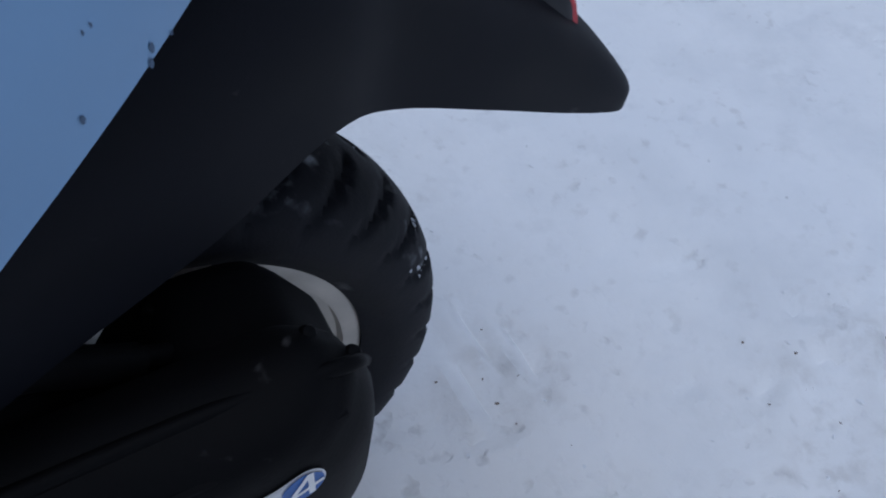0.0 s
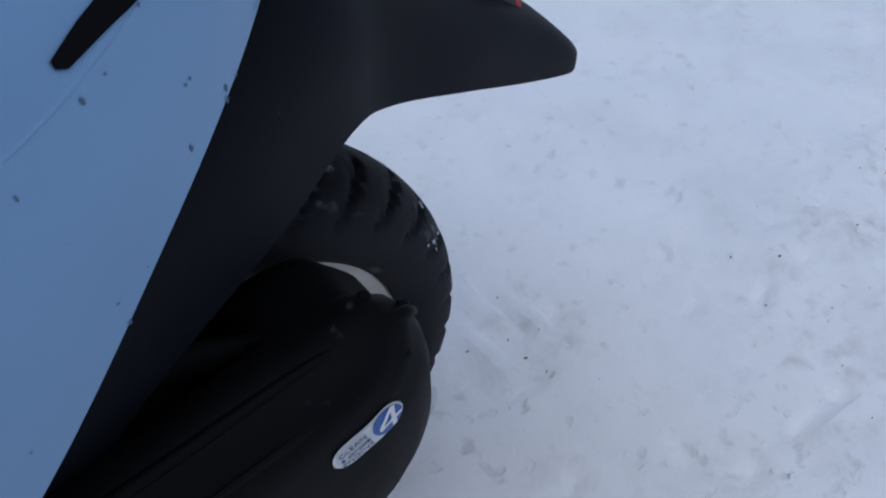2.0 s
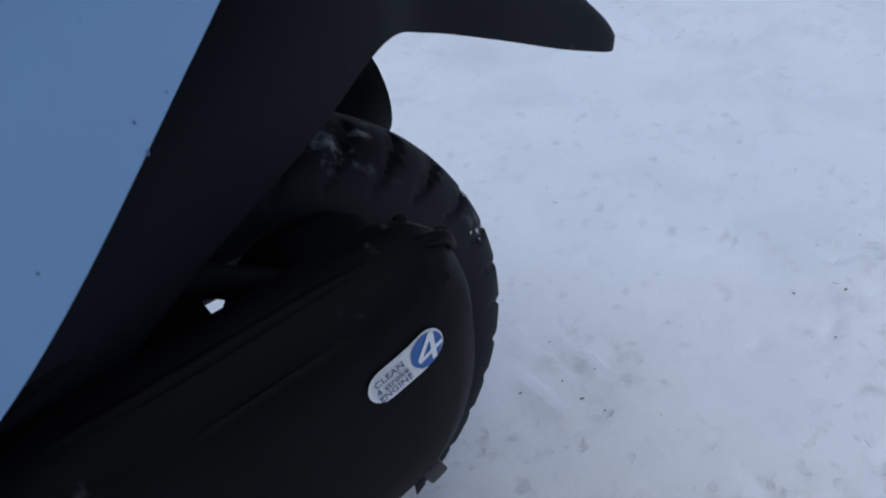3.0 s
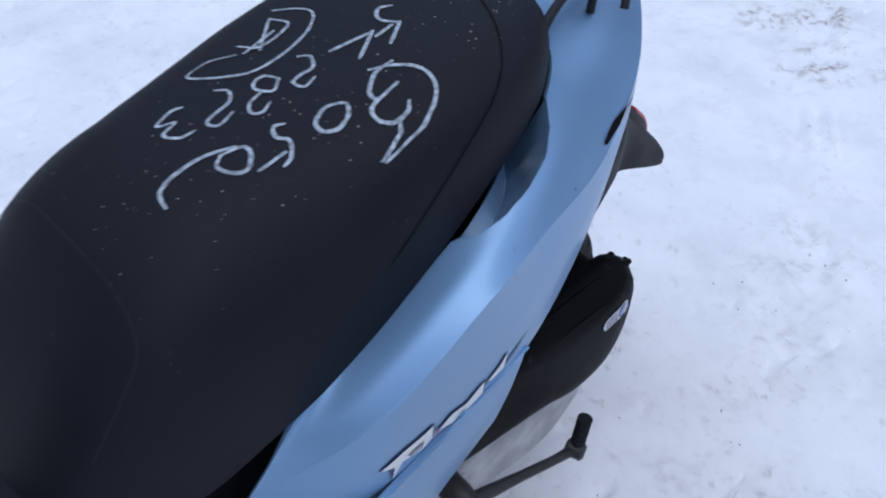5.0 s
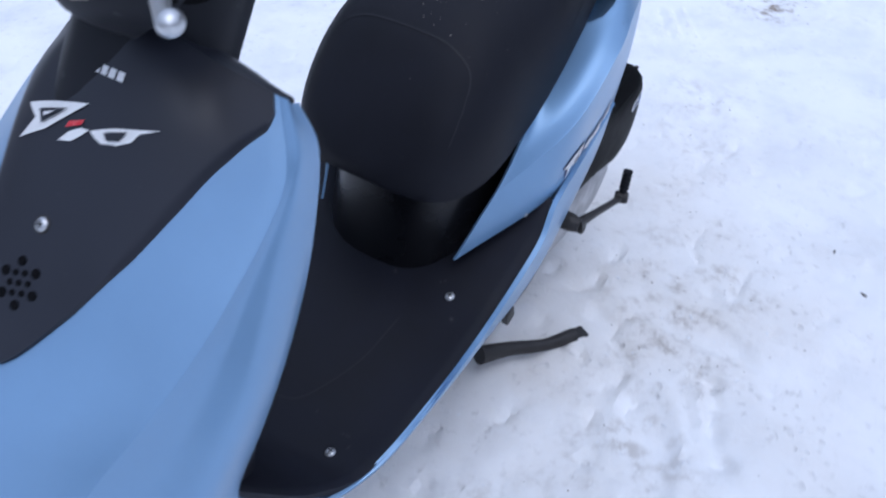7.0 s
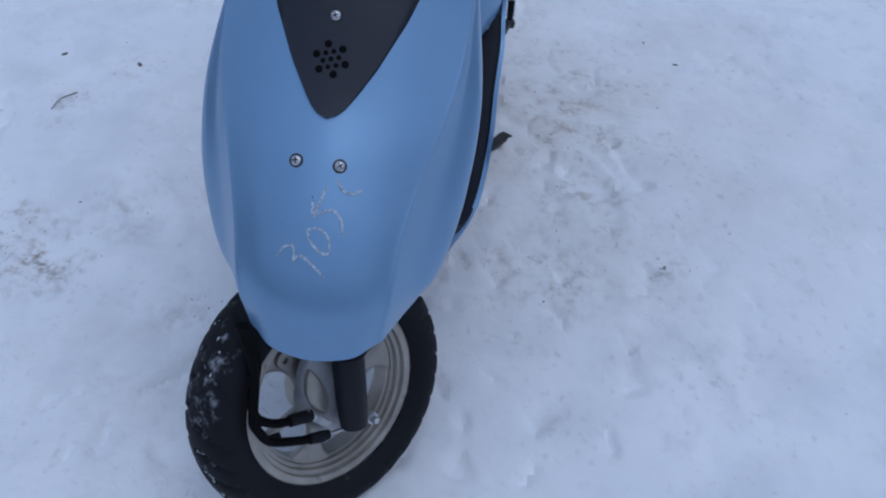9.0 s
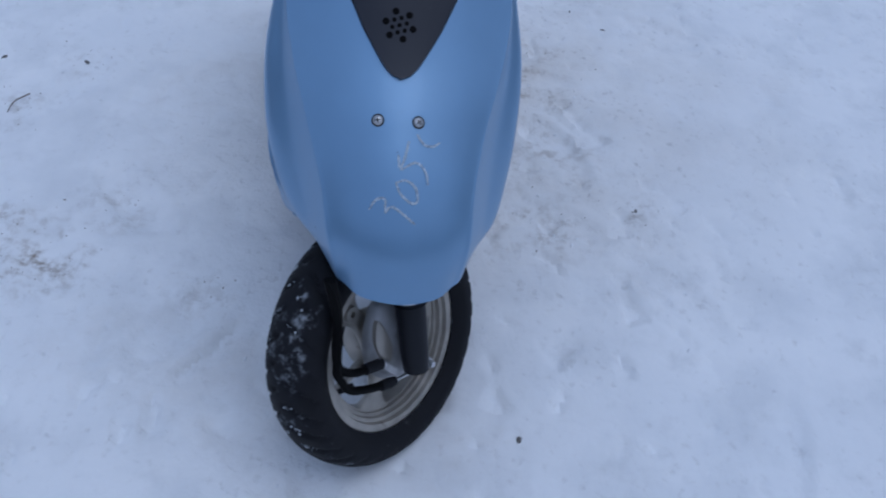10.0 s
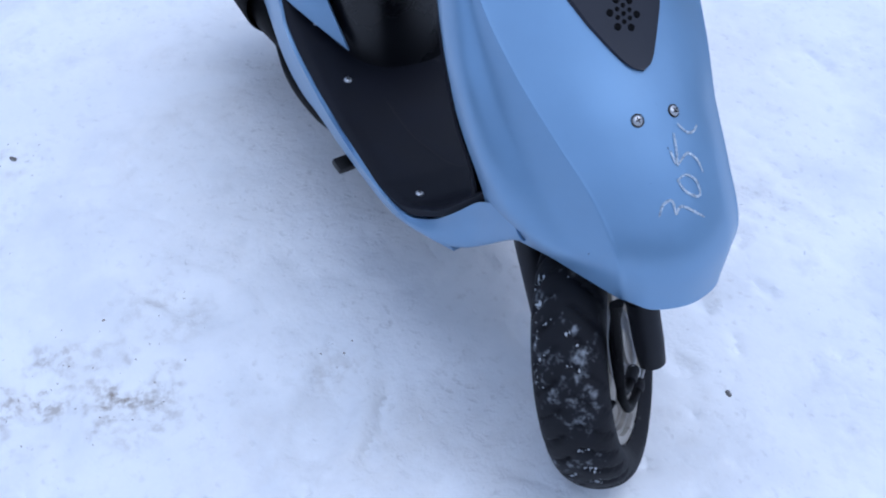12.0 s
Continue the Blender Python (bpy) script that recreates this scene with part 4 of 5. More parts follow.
def make_screw():
    """A cross-head screw, its head along y."""
    head = [(0.0001, 0.0030), (0.0030, 0.0028), (0.0052, 0.0016), (0.0058, 0.0004), (0.0058, -0.001), (0.0001, -0.001)]
    me = lathe_mesh("screw", head, CHROME, 20)
    bm = bmesh.new()
    bm.from_mesh(me)
    for k in (0, 1):
        r = bmesh.ops.create_cube(bm, size=1)
        bmesh.ops.scale(bm, vec=(0.0062, 0.0007, 0.0014), verts=r["verts"])
        bmesh.ops.rotate(bm, matrix=Matrix.Rotation(0.5 + k * math.pi / 2, 3, "Y"), verts=r["verts"])
        bmesh.ops.translate(bm, vec=(0, 0.0029, 0), verts=r["verts"])
        for f in {f for v in r["verts"] for f in v.link_faces}:
            f.material_index = 1
    bm.to_mesh(me)
    bm.free()
    me.materials.append(IRON)
    return me


SCREW = make_screw()
WASHER = lathe_mesh("washer", [(0.0055, 0.0008), (0.0066, 0.0010), (0.0073, 0.0004), (0.0073, -0.001), (0.0055, -0.001)], IRON, 22)
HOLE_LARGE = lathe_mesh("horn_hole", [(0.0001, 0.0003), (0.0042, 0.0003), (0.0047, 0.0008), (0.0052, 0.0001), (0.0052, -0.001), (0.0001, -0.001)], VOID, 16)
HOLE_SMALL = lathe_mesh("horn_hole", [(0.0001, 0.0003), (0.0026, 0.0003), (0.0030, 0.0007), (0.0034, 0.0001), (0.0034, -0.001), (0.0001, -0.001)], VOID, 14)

fairing_skin, panel_skin, seat_skin = skin_of(fairing, (0.9, 0, 0.4)), skin_of(panel, (0.9, 0, 0.4)), skin_of(seat, (0.3, 0, 0.5))
floor_skin, body_skin, box_skin = skin_of(floor, (0.6, 0, -0.5)), skin_of(body, (0.2, 0, 0.5)), skin_of(box, (0.35, 0, 0.45))
belt_skin = skin_of(belt, (0.1, -0.3, 0.34))


def put_screw(skin, p, size=1.0, washer=False, owner=None):
    q, n = stick(skin, p, 0.0)
    ob = part("screw", SCREW, owner or scooter, "bright cross-head screw")
    ob.matrix_basis = facing(q, n) @ Matrix.Scale(size, 4)
    if washer:
        part("washer", WASHER, ob, "dark ring round the screw")


for s_ in (1, -1):
    put_screw(fairing_skin, (1.176, s_ * 0.026, 0.60), 1.15, True)
    put_screw(floor_skin, (0.56, s_ * 0.133, 0.318), 1.25)
    put_screw(floor_skin, (0.842, s_ * 0.13, 0.275), 1.2)
put_screw(panel_skin, (1.053, -0.004, 0.721), 1.1, True)
put_screw(body_skin, (0.415, 0.186, 0.38), 0.55)
put_screw(body_skin, (0.452, -0.165, 0.358), 0.55)
put_screw(box_skin, (0.53, 0.03, 0.46), 0.6)

c_, n_ = stick(panel_skin, (1.091, -0.003, 0.685), 0)
g_ = facing(c_, n_)
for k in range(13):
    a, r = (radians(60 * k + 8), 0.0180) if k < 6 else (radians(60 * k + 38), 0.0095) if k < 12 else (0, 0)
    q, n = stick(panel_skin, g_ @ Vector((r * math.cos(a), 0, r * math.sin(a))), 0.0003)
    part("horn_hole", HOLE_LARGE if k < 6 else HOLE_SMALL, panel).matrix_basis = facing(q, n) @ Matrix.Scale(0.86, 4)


def chalk(skin, pts, width, owner, name="chalk_stroke"):
    p3 = [drop(skin, x, y) for x, y in pts]
    part(name, ribbon_mesh(name, skin, p3, width, CHALK), owner, "white chalk handwriting")


# chalk figures on the seat
for stroke in (
    ((0.236, 0.054), (0.255, 0.055), (0.271, 0.067), (0.270, 0.077), (0.248, 0.074)),
    ((0.248, 0.074), (0.278, 0.080), (0.283, 0.090), (0.275, 0.101), (0.259, 0.100), (0.253, 0.093)),
    ((0.257, 0.048), (0.241, 0.057), (0.228, 0.071), (0.225, 0.087), (0.233, 0.103), (0.254, 0.115), (0.272, 0.118), (0.297, 0.120)),
    ((0.269, 0.102), (0.276, 0.111), (0.299, 0.118)),
    ((0.295, 0.059), (0.306, 0.056), (0.319, 0.063), (0.320, 0.073), (0.310, 0.079), (0.297, 0.074), (0.291, 0.064), (0.296, 0.058)),
):
    chalk(seat_skin, stroke, 0.0036, seat)
for stroke in (
    ((0.335, 0.048), (0.343, 0.044), (0.348, 0.053), (0.343, 0.063), (0.350, 0.075), (0.359, 0.078)),
    ((0.350, 0.069), (0.375, 0.069)),
    ((0.387, 0.038), (0.372, 0.042), (0.369, 0.051), (0.378, 0.062), (0.388, 0.059), (0.394, 0.046), (0.386, 0.038)),
    ((0.373, 0.039), (0.397, 0.030), (0.424, 0.029), (0.437, 0.035), (0.440, 0.048)),
    ((0.188, -0.000), (0.200, -0.005), (0.209, 0.007), (0.200, 0.023)),
    ((0.199, 0.021), (0.225, 0.038)),
    ((0.206, 0.020), (0.227, 0.022)),
    ((0.222, 0.014), (0.253, 0.033)),
    ((0.224, 0.015), (0.263, 0.008)),
):
    chalk(seat_skin, stroke, 0.0033, seat)
for stroke in (
    ((0.283, -0.007), (0.276, 0.001), (0.283, 0.013), (0.295, 0.013), (0.304, 0.016), (0.301, 0.026), (0.288, 0.023)),
    ((0.308, 0.005), (0.314, -0.007), (0.324, -0.007), (0.328, 0.001), (0.320, 0.012), (0.309, 0.004)),
    ((0.325, 0.006), (0.340, 0.010), (0.346, 0.019), (0.340, 0.025), (0.328, 0.020)),
    ((0.350, -0.023), (0.343, -0.014), (0.350, -0.003), (0.363, -0.001), (0.374, 0.003), (0.370, 0.012), (0.354, 0.008)),
    ((0.376, -0.026), (0.384, -0.030), (0.401, -0.024), (0.388, -0.016)),
    ((0.388, -0.016), (0.403, -0.011), (0.396, 0.001), (0.384, 0.003)),
):
    chalk(seat_skin, stroke, 0.0029, seat)
for stroke in (
    ((0.313, -0.047), (0.333, -0.060), (0.351, -0.060), (0.353, -0.053), (0.340, -0.035), (0.318, -0.019), (0.288, -0.018), (0.258, -0.026), (0.240, -0.041), (0.242, -0.056), (0.257, -0.076)),
    ((0.265, -0.068), (0.298, -0.036)),
    ((0.266, -0.066), (0.262, -0.046), (0.294, -0.040), (0.306, -0.057)),
    ((0.309, -0.043), (0.274, -0.049)),
):
    chalk(seat_skin, stroke, 0.0026, seat)

# fainter chalk figures on the nose
for stroke in (
    ((1.188, 0.025), (1.196, 0.035), (1.195, 0.047), (1.189, 0.056)),
    ((1.196, 0.015), (1.209, 0.011), (1.224, 0.005)),
    ((1.224, 0.005), (1.215, 0.025), (1.221, 0.038), (1.232, 0.042)),
    ((1.222, 0.003), (1.21, 0.001)),
    ((1.235, -0.001), (1.245, 0.006), (1.251, 0.021), (1.248, 0.029), (1.238, 0.026), (1.233, 0.013), (1.235, 0.0)),
    ((1.253, -0.034), (1.247, -0.026), (1.248, -0.015), (1.259, -0.013)),
    ((1.259, -0.013), (1.255, -0.006), (1.259, 0.006), (1.267, 0.027)),
):
    chalk(fairing_skin, stroke, 0.0034, fairing)

# seams of the seat
rear_seam = [(0.153, 0.094, 0.75), (0.182, 0.122, 0.729), (0.226, 0.137, 0.702), (0.271, 0.145, 0.666), (0.312, 0.149, 0.632)]
band = [(x, -y, z) for x, y, z in reversed(rear_seam)] + [(0.128, -0.045, 0.759), (0.120, 0.0, 0.76), (0.128, 0.045, 0.759)] + rear_seam
part("seam", ribbon_mesh("seam", seat_skin, band, 0.0017, DEEP, 0.0008, 0.0), seat, "stitched seam of the vinyl")
knee = [(0.565, -0.115, 0.575), (0.530, -0.112, 0.62), (0.504, -0.100, 0.645), (0.492, -0.066, 0.661), (0.489, -0.03, 0.665), (0.489, 0.03, 0.665), (0.492, 0.066, 0.661), (0.504, 0.100, 0.645), (0.530, 0.112, 0.62), (0.565, 0.115, 0.575)]
part("seam", ribbon_mesh("seam", seat_skin, knee, 0.0024, BLACK, 0.0008, 0.0), seat, "pressed seam of the front panel")
for k in range(5):
    y0 = 0.045 - 0.0085 * k
    part("printed_mark", decal_mesh("printed_mark", seat_skin, [drop(seat_skin, 0.079, y0), drop(seat_skin, 0.079, y0 - 0.006), drop(seat_skin, 0.070, y0 - 0.006), drop(seat_skin, 0.070, y0)], GREY_PRINT), seat, "faded grey print bar")

# pressed line of the floor
mat_line = [(0.627, -0.09, 0.306), (0.703, -0.084, 0.292), (0.756, -0.067, 0.281), (0.797, -0.043, 0.273), (0.805, 0.0, 0.272), (0.797, 0.043, 0.273), (0.756, 0.067, 0.281), (0.703, 0.084, 0.292), (0.627, 0.09, 0.306)]
part("pressed_line", ribbon_mesh("pressed_line", floor_skin, mat_line, 0.003, BLACK, 0.0008, 0.0), floor)

# emblem on the centre panel: plain slanted shapes


def emblem(outline, mat, lift=0.0012, name="emblem", label="silver and white printed emblem"):
    part(name, decal_mesh(name, panel_skin, outline, mat, lift), panel, label)


emblem([(0.989, -0.075, 0.7765), (0.988, -0.041, 0.7905), (0.987, -0.006, 0.8025), (0.997, -0.024, 0.7875), (1.006, -0.041, 0.7735), (1.012, -0.068, 0.7565), (0.999, -0.058, 0.7735)], WHITE)
emblem([(0.995, -0.055, 0.7815), (0.993, -0.024, 0.7935), (1.003, -0.046, 0.7755)], PANEL, 0.0032)
emblem([(0.9975, -0.047, 0.7825), (0.996, -0.034, 0.7875), (0.9995, -0.044, 0.7805)], WHITE, 0.0046)
emblem([(1.011, -0.022, 0.7735), (1.005, -0.015, 0.7815), (1.001, -0.004, 0.7875), (1.001, 0.004, 0.7885), (1.005, -0.001, 0.7835), (1.01, -0.009, 0.7775)], WHITE)
emblem([(0.999, -0.019, 0.7865), (0.997, -0.004, 0.7935), (1, -0.005, 0.7895), (1.003, -0.020, 0.7825)], RED)
emblem([(1.001, 0.005, 0.7885), (0.994, 0.023, 0.7945), (0.975, 0.060, 0.7955), (0.984, 0.046, 0.7915), (0.991, 0.043, 0.7865), (0.998, 0.033, 0.7835), (1.004, 0.019, 0.7835), (1.003, 0.012, 0.7855)], WHITE)
emblem([(0.998, 0.019, 0.7905), (0.989, 0.038, 0.7935), (0.995, 0.034, 0.7865), (1, 0.024, 0.7855)], PANEL, 0.0032)
for k in range(6):
    a0, a1 = (Vector((0.961, -0.034, 0.823)).lerp(Vector((0.961, 0.016, 0.8245)), f / 6) for f in (k, k + 0.74))
    emblem([a0, a1, a1 + Vector((0.0055, 0.001, -0.0055)), a0 + Vector((0.0055, 0.001, -0.0055))], WHITE, name="brand_bar", label="small white printed bar")

body_normal = normals_of(body_net)
if ((body_net - (0.2, 0, 0.5)) * body_normal).sum() < 0:
    body_normal = -body_normal


def net_ribbon(name, points, width, mat, lift, below):
    """A smooth tapering strip laid along the rear cover's own net."""
    at = []
    for p in points:
        d = np.linalg.norm(body_net - np.array(p), axis=2)
        i, j = np.unravel_index(int(d.argmin()), d.shape)
        at.append((below, j / (body_net.shape[1] - 1), 0.0))
    line = spline(np.array(at), 40)
    verts = []
    for k, (u, v, z) in enumerate(line):
        w = width * (math.sin(math.pi * min(1.0, 0.02 + k / 40)) ** 0.6)
        verts += [on_net(body_net, body_normal, u + w * f, v, lift) for f in (-1, -0.4, 0.4, 1)]
    return mesh_of(name, verts, net_faces(40, 4), mat)


# emblem and slits on the rear side cover
EMBLEM_STROKES = (
    [(0.362, 0.197, 0.458), (0.338, 0.200, 0.469), (0.303, 0.199, 0.474), (0.300, 0.196, 0.451), (0.311, 0.196, 0.444), (0.337, 0.198, 0.451), (0.346, 0.195, 0.430), (0.346, 0.197, 0.450)],
    [(0.293, 0.196, 0.454), (0.276, 0.197, 0.465), (0.258, 0.196, 0.463), (0.238, 0.198, 0.479), (0.235, 0.195, 0.458), (0.257, 0.195, 0.448), (0.273, 0.194, 0.445)],
    [(0.232, 0.197, 0.474), (0.220, 0.197, 0.483), (0.211, 0.198, 0.498), (0.209, 0.196, 0.475), (0.226, 0.196, 0.471)],
)
for s_ in (1, -1):
    # a white slanted mark with a dark outline: three strokes, the hindmost a thin tail
    for o in EMBLEM_STROKES:
        o = [Vector((x, s_ * y, z)) for x, y, z in o]
        mid = sum(o, Vector()) / len(o)
        rim_ = [p + (p - mid).normalized() * 0.0028 for p in o]
        part("emblem_outline", decal_mesh("emblem_outline", body_skin, rim_, NAVY, 0.0010), body, "dark outline of the side emblem")
        part("side_emblem", decal_mesh("side_emblem", body_skin, o, WHITE, 0.0020), body, "white slanted side emblem")
    for o, mt in (
        ([(0.333, 0.199, 0.458), (0.313, 0.198, 0.461), (0.313, 0.197, 0.450), (0.328, 0.198, 0.451)], GREY_PRINT),
        ([(0.270, 0.195, 0.450), (0.258, 0.196, 0.457), (0.259, 0.195, 0.448)], BLUE),
        ([(0.301, 0.196, 0.451), (0.295, 0.197, 0.462), (0.291, 0.196, 0.455)], RED),
    ):
        part("emblem_inlay", decal_mesh("emblem_inlay", body_skin, [(x, s_ * y, z) for x, y, z in o], mt, 0.0029), body)
    for a, b in (((0.178, 0.195, 0.500), (0.206, 0.196, 0.479)), ((0.186, 0.196, 0.492), (0.210, 0.196, 0.472)), ((0.213, 0.197, 0.480), (0.252, 0.195, 0.457))):
        part("slit", ribbon_mesh("slit", body_skin, [(a[0], s_ * a[1], a[2]), (b[0], s_ * b[1], b[2])], 0.0042, SHADE_BLUE, 0.0008, 0.9), body)
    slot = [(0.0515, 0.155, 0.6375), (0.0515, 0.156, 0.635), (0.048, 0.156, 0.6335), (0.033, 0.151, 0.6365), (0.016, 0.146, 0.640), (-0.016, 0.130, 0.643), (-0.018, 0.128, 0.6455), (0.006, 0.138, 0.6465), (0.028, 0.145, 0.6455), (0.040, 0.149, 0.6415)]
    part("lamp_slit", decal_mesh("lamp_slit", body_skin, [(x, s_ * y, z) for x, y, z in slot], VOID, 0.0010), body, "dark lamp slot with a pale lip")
    strip_ = [(0.024, s_ * 0.150, 0.659), (0.004, s_ * 0.139, 0.662), (-0.024, s_ * 0.122, 0.666)]
    part("rear_turn_lamp", net_ribbon("rear_turn_lamp", strip_, 0.035, SILVER, 0.0014, 0.44), body, "slim clear lamp strip")

# mud specks on the paint and chips
random.seed(5)
for skin, owner, count, box_ in ((body_skin, body, 46, ((-0.06, 0.22), (0.10, 0.20), (0.50, 0.66))), (fairing_skin, fairing, 16, ((1.10, 1.28), (-0.11, 0.09), (0.42, 0.60)))):
    bm = bmesh.new()
    for k in range(count):
        p = [random.uniform(*b) for b in box_]
        q, n = stick(skin, p, 0.0003)
        r = random.choice((0.0004, 0.0006, 0.0009))
        bmesh.ops.create_circle(bm, cap_ends=True, segments=7, radius=r, matrix=facing(q, n) @ Matrix.Rotation(math.pi / 2, 4, "X") @ Matrix.Diagonal((1, random.uniform(0.9, 2.6), 1, 1)))
    me = bpy.data.meshes.new("mud_specks")
    bm.to_mesh(me)
    bm.free()
    me.materials.append(MUD)
    tagged(part("mud_specks", me, owner), "dark dried mud specks", kind="stuff")
bm = bmesh.new()
for k in range(190):
    x, y = random.uniform(0.10, 0.50), random.gauss(0.05, 0.045)
    q = drop(seat_skin, x, y)
    if q is None or abs(y) > 0.13:
        continue
    q, n = stick(seat_skin, q, 0.0003)
    bmesh.ops.create_circle(bm, cap_ends=True, segments=6, radius=random.choice((0.0004, 0.0005, 0.0008)), matrix=facing(q, n) @ Matrix.Rotation(math.pi / 2, 4, "X"))
me = bpy.data.meshes.new("dust_specks")
bm.to_mesh(me)
bm.free()
me.materials.append(DUST)
tagged(part("dust_specks", me, seat), "fine light specks of sand", kind="stuff")

# ---------------------------------------------------------------- engine side details
kick = tube("kick_starter", [(0.237, 0.165, 0.265), (0.237, 0.188, 0.265), (0.237, 0.204, 0.265)], (0.017, 0.016, 0.012), IRON, scooter, "black iron kick starter", 18)
tube("kick_arm", [(0.237, 0.199, 0.264), (0.21, 0.202, 0.259), (0.16, 0.209, 0.248), (0.105, 0.217, 0.236), (0.072, 0.220, 0.229)], (0.011, 0.0085, 0.0065, 0.006, 0.007), IRON, kick, "", 12)
part("kick_clamp", block_mesh("kick_clamp", (0.016, 0.011, 0.020), IRON, 0.003), kick).matrix_basis = pose(0.222, 0.204, 0.252, 0, 15, 0)
part("kick_joint", lathe_mesh("kick_joint", [(0.0001, 0.012), (0.008, 0.012), (0.0115, 0.009), (0.0115, -0.009), (0.008, -0.012), (0.0001, -0.012)], IRON, 20), kick, "black iron pedal joint").matrix_basis = pose(0.072, 0.221, 0.229, 0, 0, 20)
pedal = tube("kick_pedal", [(0.071, 0.221, 0.236), (0.068, 0.2205, 0.258), (0.064, 0.219, 0.283)], (0.0065, 0.0078, 0.0078), RUBBER, kick, "black ribbed rubber kick pedal", 16)
for k in range(5):
    part("pedal_rib", lathe_mesh("pedal_rib", [(0.006, -0.0016), (0.0092, -0.0010), (0.0092, 0.0010), (0.006, 0.0016)], RUBBER, 16), pedal).matrix_basis = facing(Vector((0.0695, 0.2208, 0.249)).lerp(Vector((0.0645, 0.2192, 0.281)), k / 4), (-0.15, -0.05, 1.0))
stand = tube("side_stand", [(0.415, 0.135, 0.06), (0.36, 0.165, 0.045), (0.30, 0.21, 0.03), (0.24, 0.242, 0.022)], (0.017, 0.013, 0.011, 0.014), IRON, scooter, "black iron side stand resting on snow", 14)
part("stand_foot", block_mesh("stand_foot", (0.05, 0.03, 0.012), IRON, 0.004), stand).matrix_basis = pose(0.235, 0.243, 0.015, 0, 0, -30)
tube("main_stand_leg", [(0.40, -0.05, 0.17), (0.33, -0.06, 0.13), (0.20, -0.065, 0.11)], (0.016, 0.013, 0.014), IRON, scooter, "black iron stand leg", 12)
part("foot_peg", block_mesh("foot_peg", (0.030, 0.036, 0.014), IRON, 0.004), scooter, "small black foot peg").matrix_basis = pose(0.615, -0.168, 0.185, 0, 12, 8)
# lower frame and covers under the skirts
for s_ in (1, -1):
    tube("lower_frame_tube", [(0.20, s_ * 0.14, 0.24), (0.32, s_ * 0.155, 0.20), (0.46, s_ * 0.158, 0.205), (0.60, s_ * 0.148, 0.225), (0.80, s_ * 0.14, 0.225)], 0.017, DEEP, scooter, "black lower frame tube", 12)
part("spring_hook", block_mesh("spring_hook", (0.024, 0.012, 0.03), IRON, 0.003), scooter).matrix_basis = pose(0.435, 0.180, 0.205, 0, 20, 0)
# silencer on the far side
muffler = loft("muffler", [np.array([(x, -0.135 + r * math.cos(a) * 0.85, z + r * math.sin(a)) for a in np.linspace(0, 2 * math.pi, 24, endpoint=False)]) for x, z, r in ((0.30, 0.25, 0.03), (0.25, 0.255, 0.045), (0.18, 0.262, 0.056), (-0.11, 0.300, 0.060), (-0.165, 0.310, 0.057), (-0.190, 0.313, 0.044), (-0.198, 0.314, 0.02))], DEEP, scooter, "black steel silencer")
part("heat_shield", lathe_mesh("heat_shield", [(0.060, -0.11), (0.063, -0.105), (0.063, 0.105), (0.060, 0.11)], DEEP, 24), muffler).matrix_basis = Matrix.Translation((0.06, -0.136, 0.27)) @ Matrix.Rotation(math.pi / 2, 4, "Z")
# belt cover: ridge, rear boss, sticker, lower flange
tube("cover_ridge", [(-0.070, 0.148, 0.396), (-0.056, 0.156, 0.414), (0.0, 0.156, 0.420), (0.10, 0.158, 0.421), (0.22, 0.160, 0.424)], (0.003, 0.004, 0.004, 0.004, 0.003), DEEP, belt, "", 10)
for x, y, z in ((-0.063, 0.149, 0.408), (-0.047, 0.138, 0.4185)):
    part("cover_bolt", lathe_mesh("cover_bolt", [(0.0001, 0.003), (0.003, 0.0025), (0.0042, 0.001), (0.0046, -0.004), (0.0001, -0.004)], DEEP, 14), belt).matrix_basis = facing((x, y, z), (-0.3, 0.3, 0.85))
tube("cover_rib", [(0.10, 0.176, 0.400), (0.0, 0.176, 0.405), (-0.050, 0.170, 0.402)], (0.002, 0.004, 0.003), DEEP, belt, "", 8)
STICKER_AT, STICKER_TURN = (-0.0115, 0.184, 0.3745), radians(13)


def on_sticker(u, v):
    """A place on the sticker: u along it towards the rear, v across it."""
    c, q = math.cos(STICKER_TURN), math.sin(STICKER_TURN)
    return (STICKER_AT[0] - u * c + v * q, STICKER_AT[1], STICKER_AT[2] + u * q + v * c)


pill = [on_sticker(s_ * (0.0135 + 0.0105 * math.cos(a)), 0.0115 * math.sin(a) * s_) for s_ in (1, -1) for a in np.linspace(-math.pi / 2, math.pi / 2, 15)]
sticker = part("sticker", decal_mesh("sticker", belt_skin, pill, WHITE, 0.0010), belt, "white pill-shaped sticker with blue disc")
inner_pill = np.array(pill) * 0.93 + np.mean(pill, 0) * 0.07
part("sticker_field", decal_mesh("sticker_field", belt_skin, [tuple(p) for p in inner_pill], SILVER, 0.0014), sticker)
disc = [on_sticker(0.0125 + 0.0105 * math.cos(a), 0.0105 * math.sin(a)) for a in np.linspace(0, 2 * math.pi, 28, endpoint=False)]
part("sticker_disc", decal_mesh("sticker_disc", belt_skin, disc, DECAL_BLUE, 0.0018), sticker)
for p_, q_, w_ in (((0.0174, 0.0086), (0.0138, -0.0088), 0.0030), ((0.0174, 0.0086), (0.0048, -0.0024), 0.0026), ((0.0042, -0.0026), (0.0212, -0.0026), 0.0024)):
    part("sticker_figure", ribbon_mesh("sticker_figure", belt_skin, [on_sticker(*p_), on_sticker(*q_)], w_, WHITE, 0.0022, 0.0), sticker, "white figure 4")


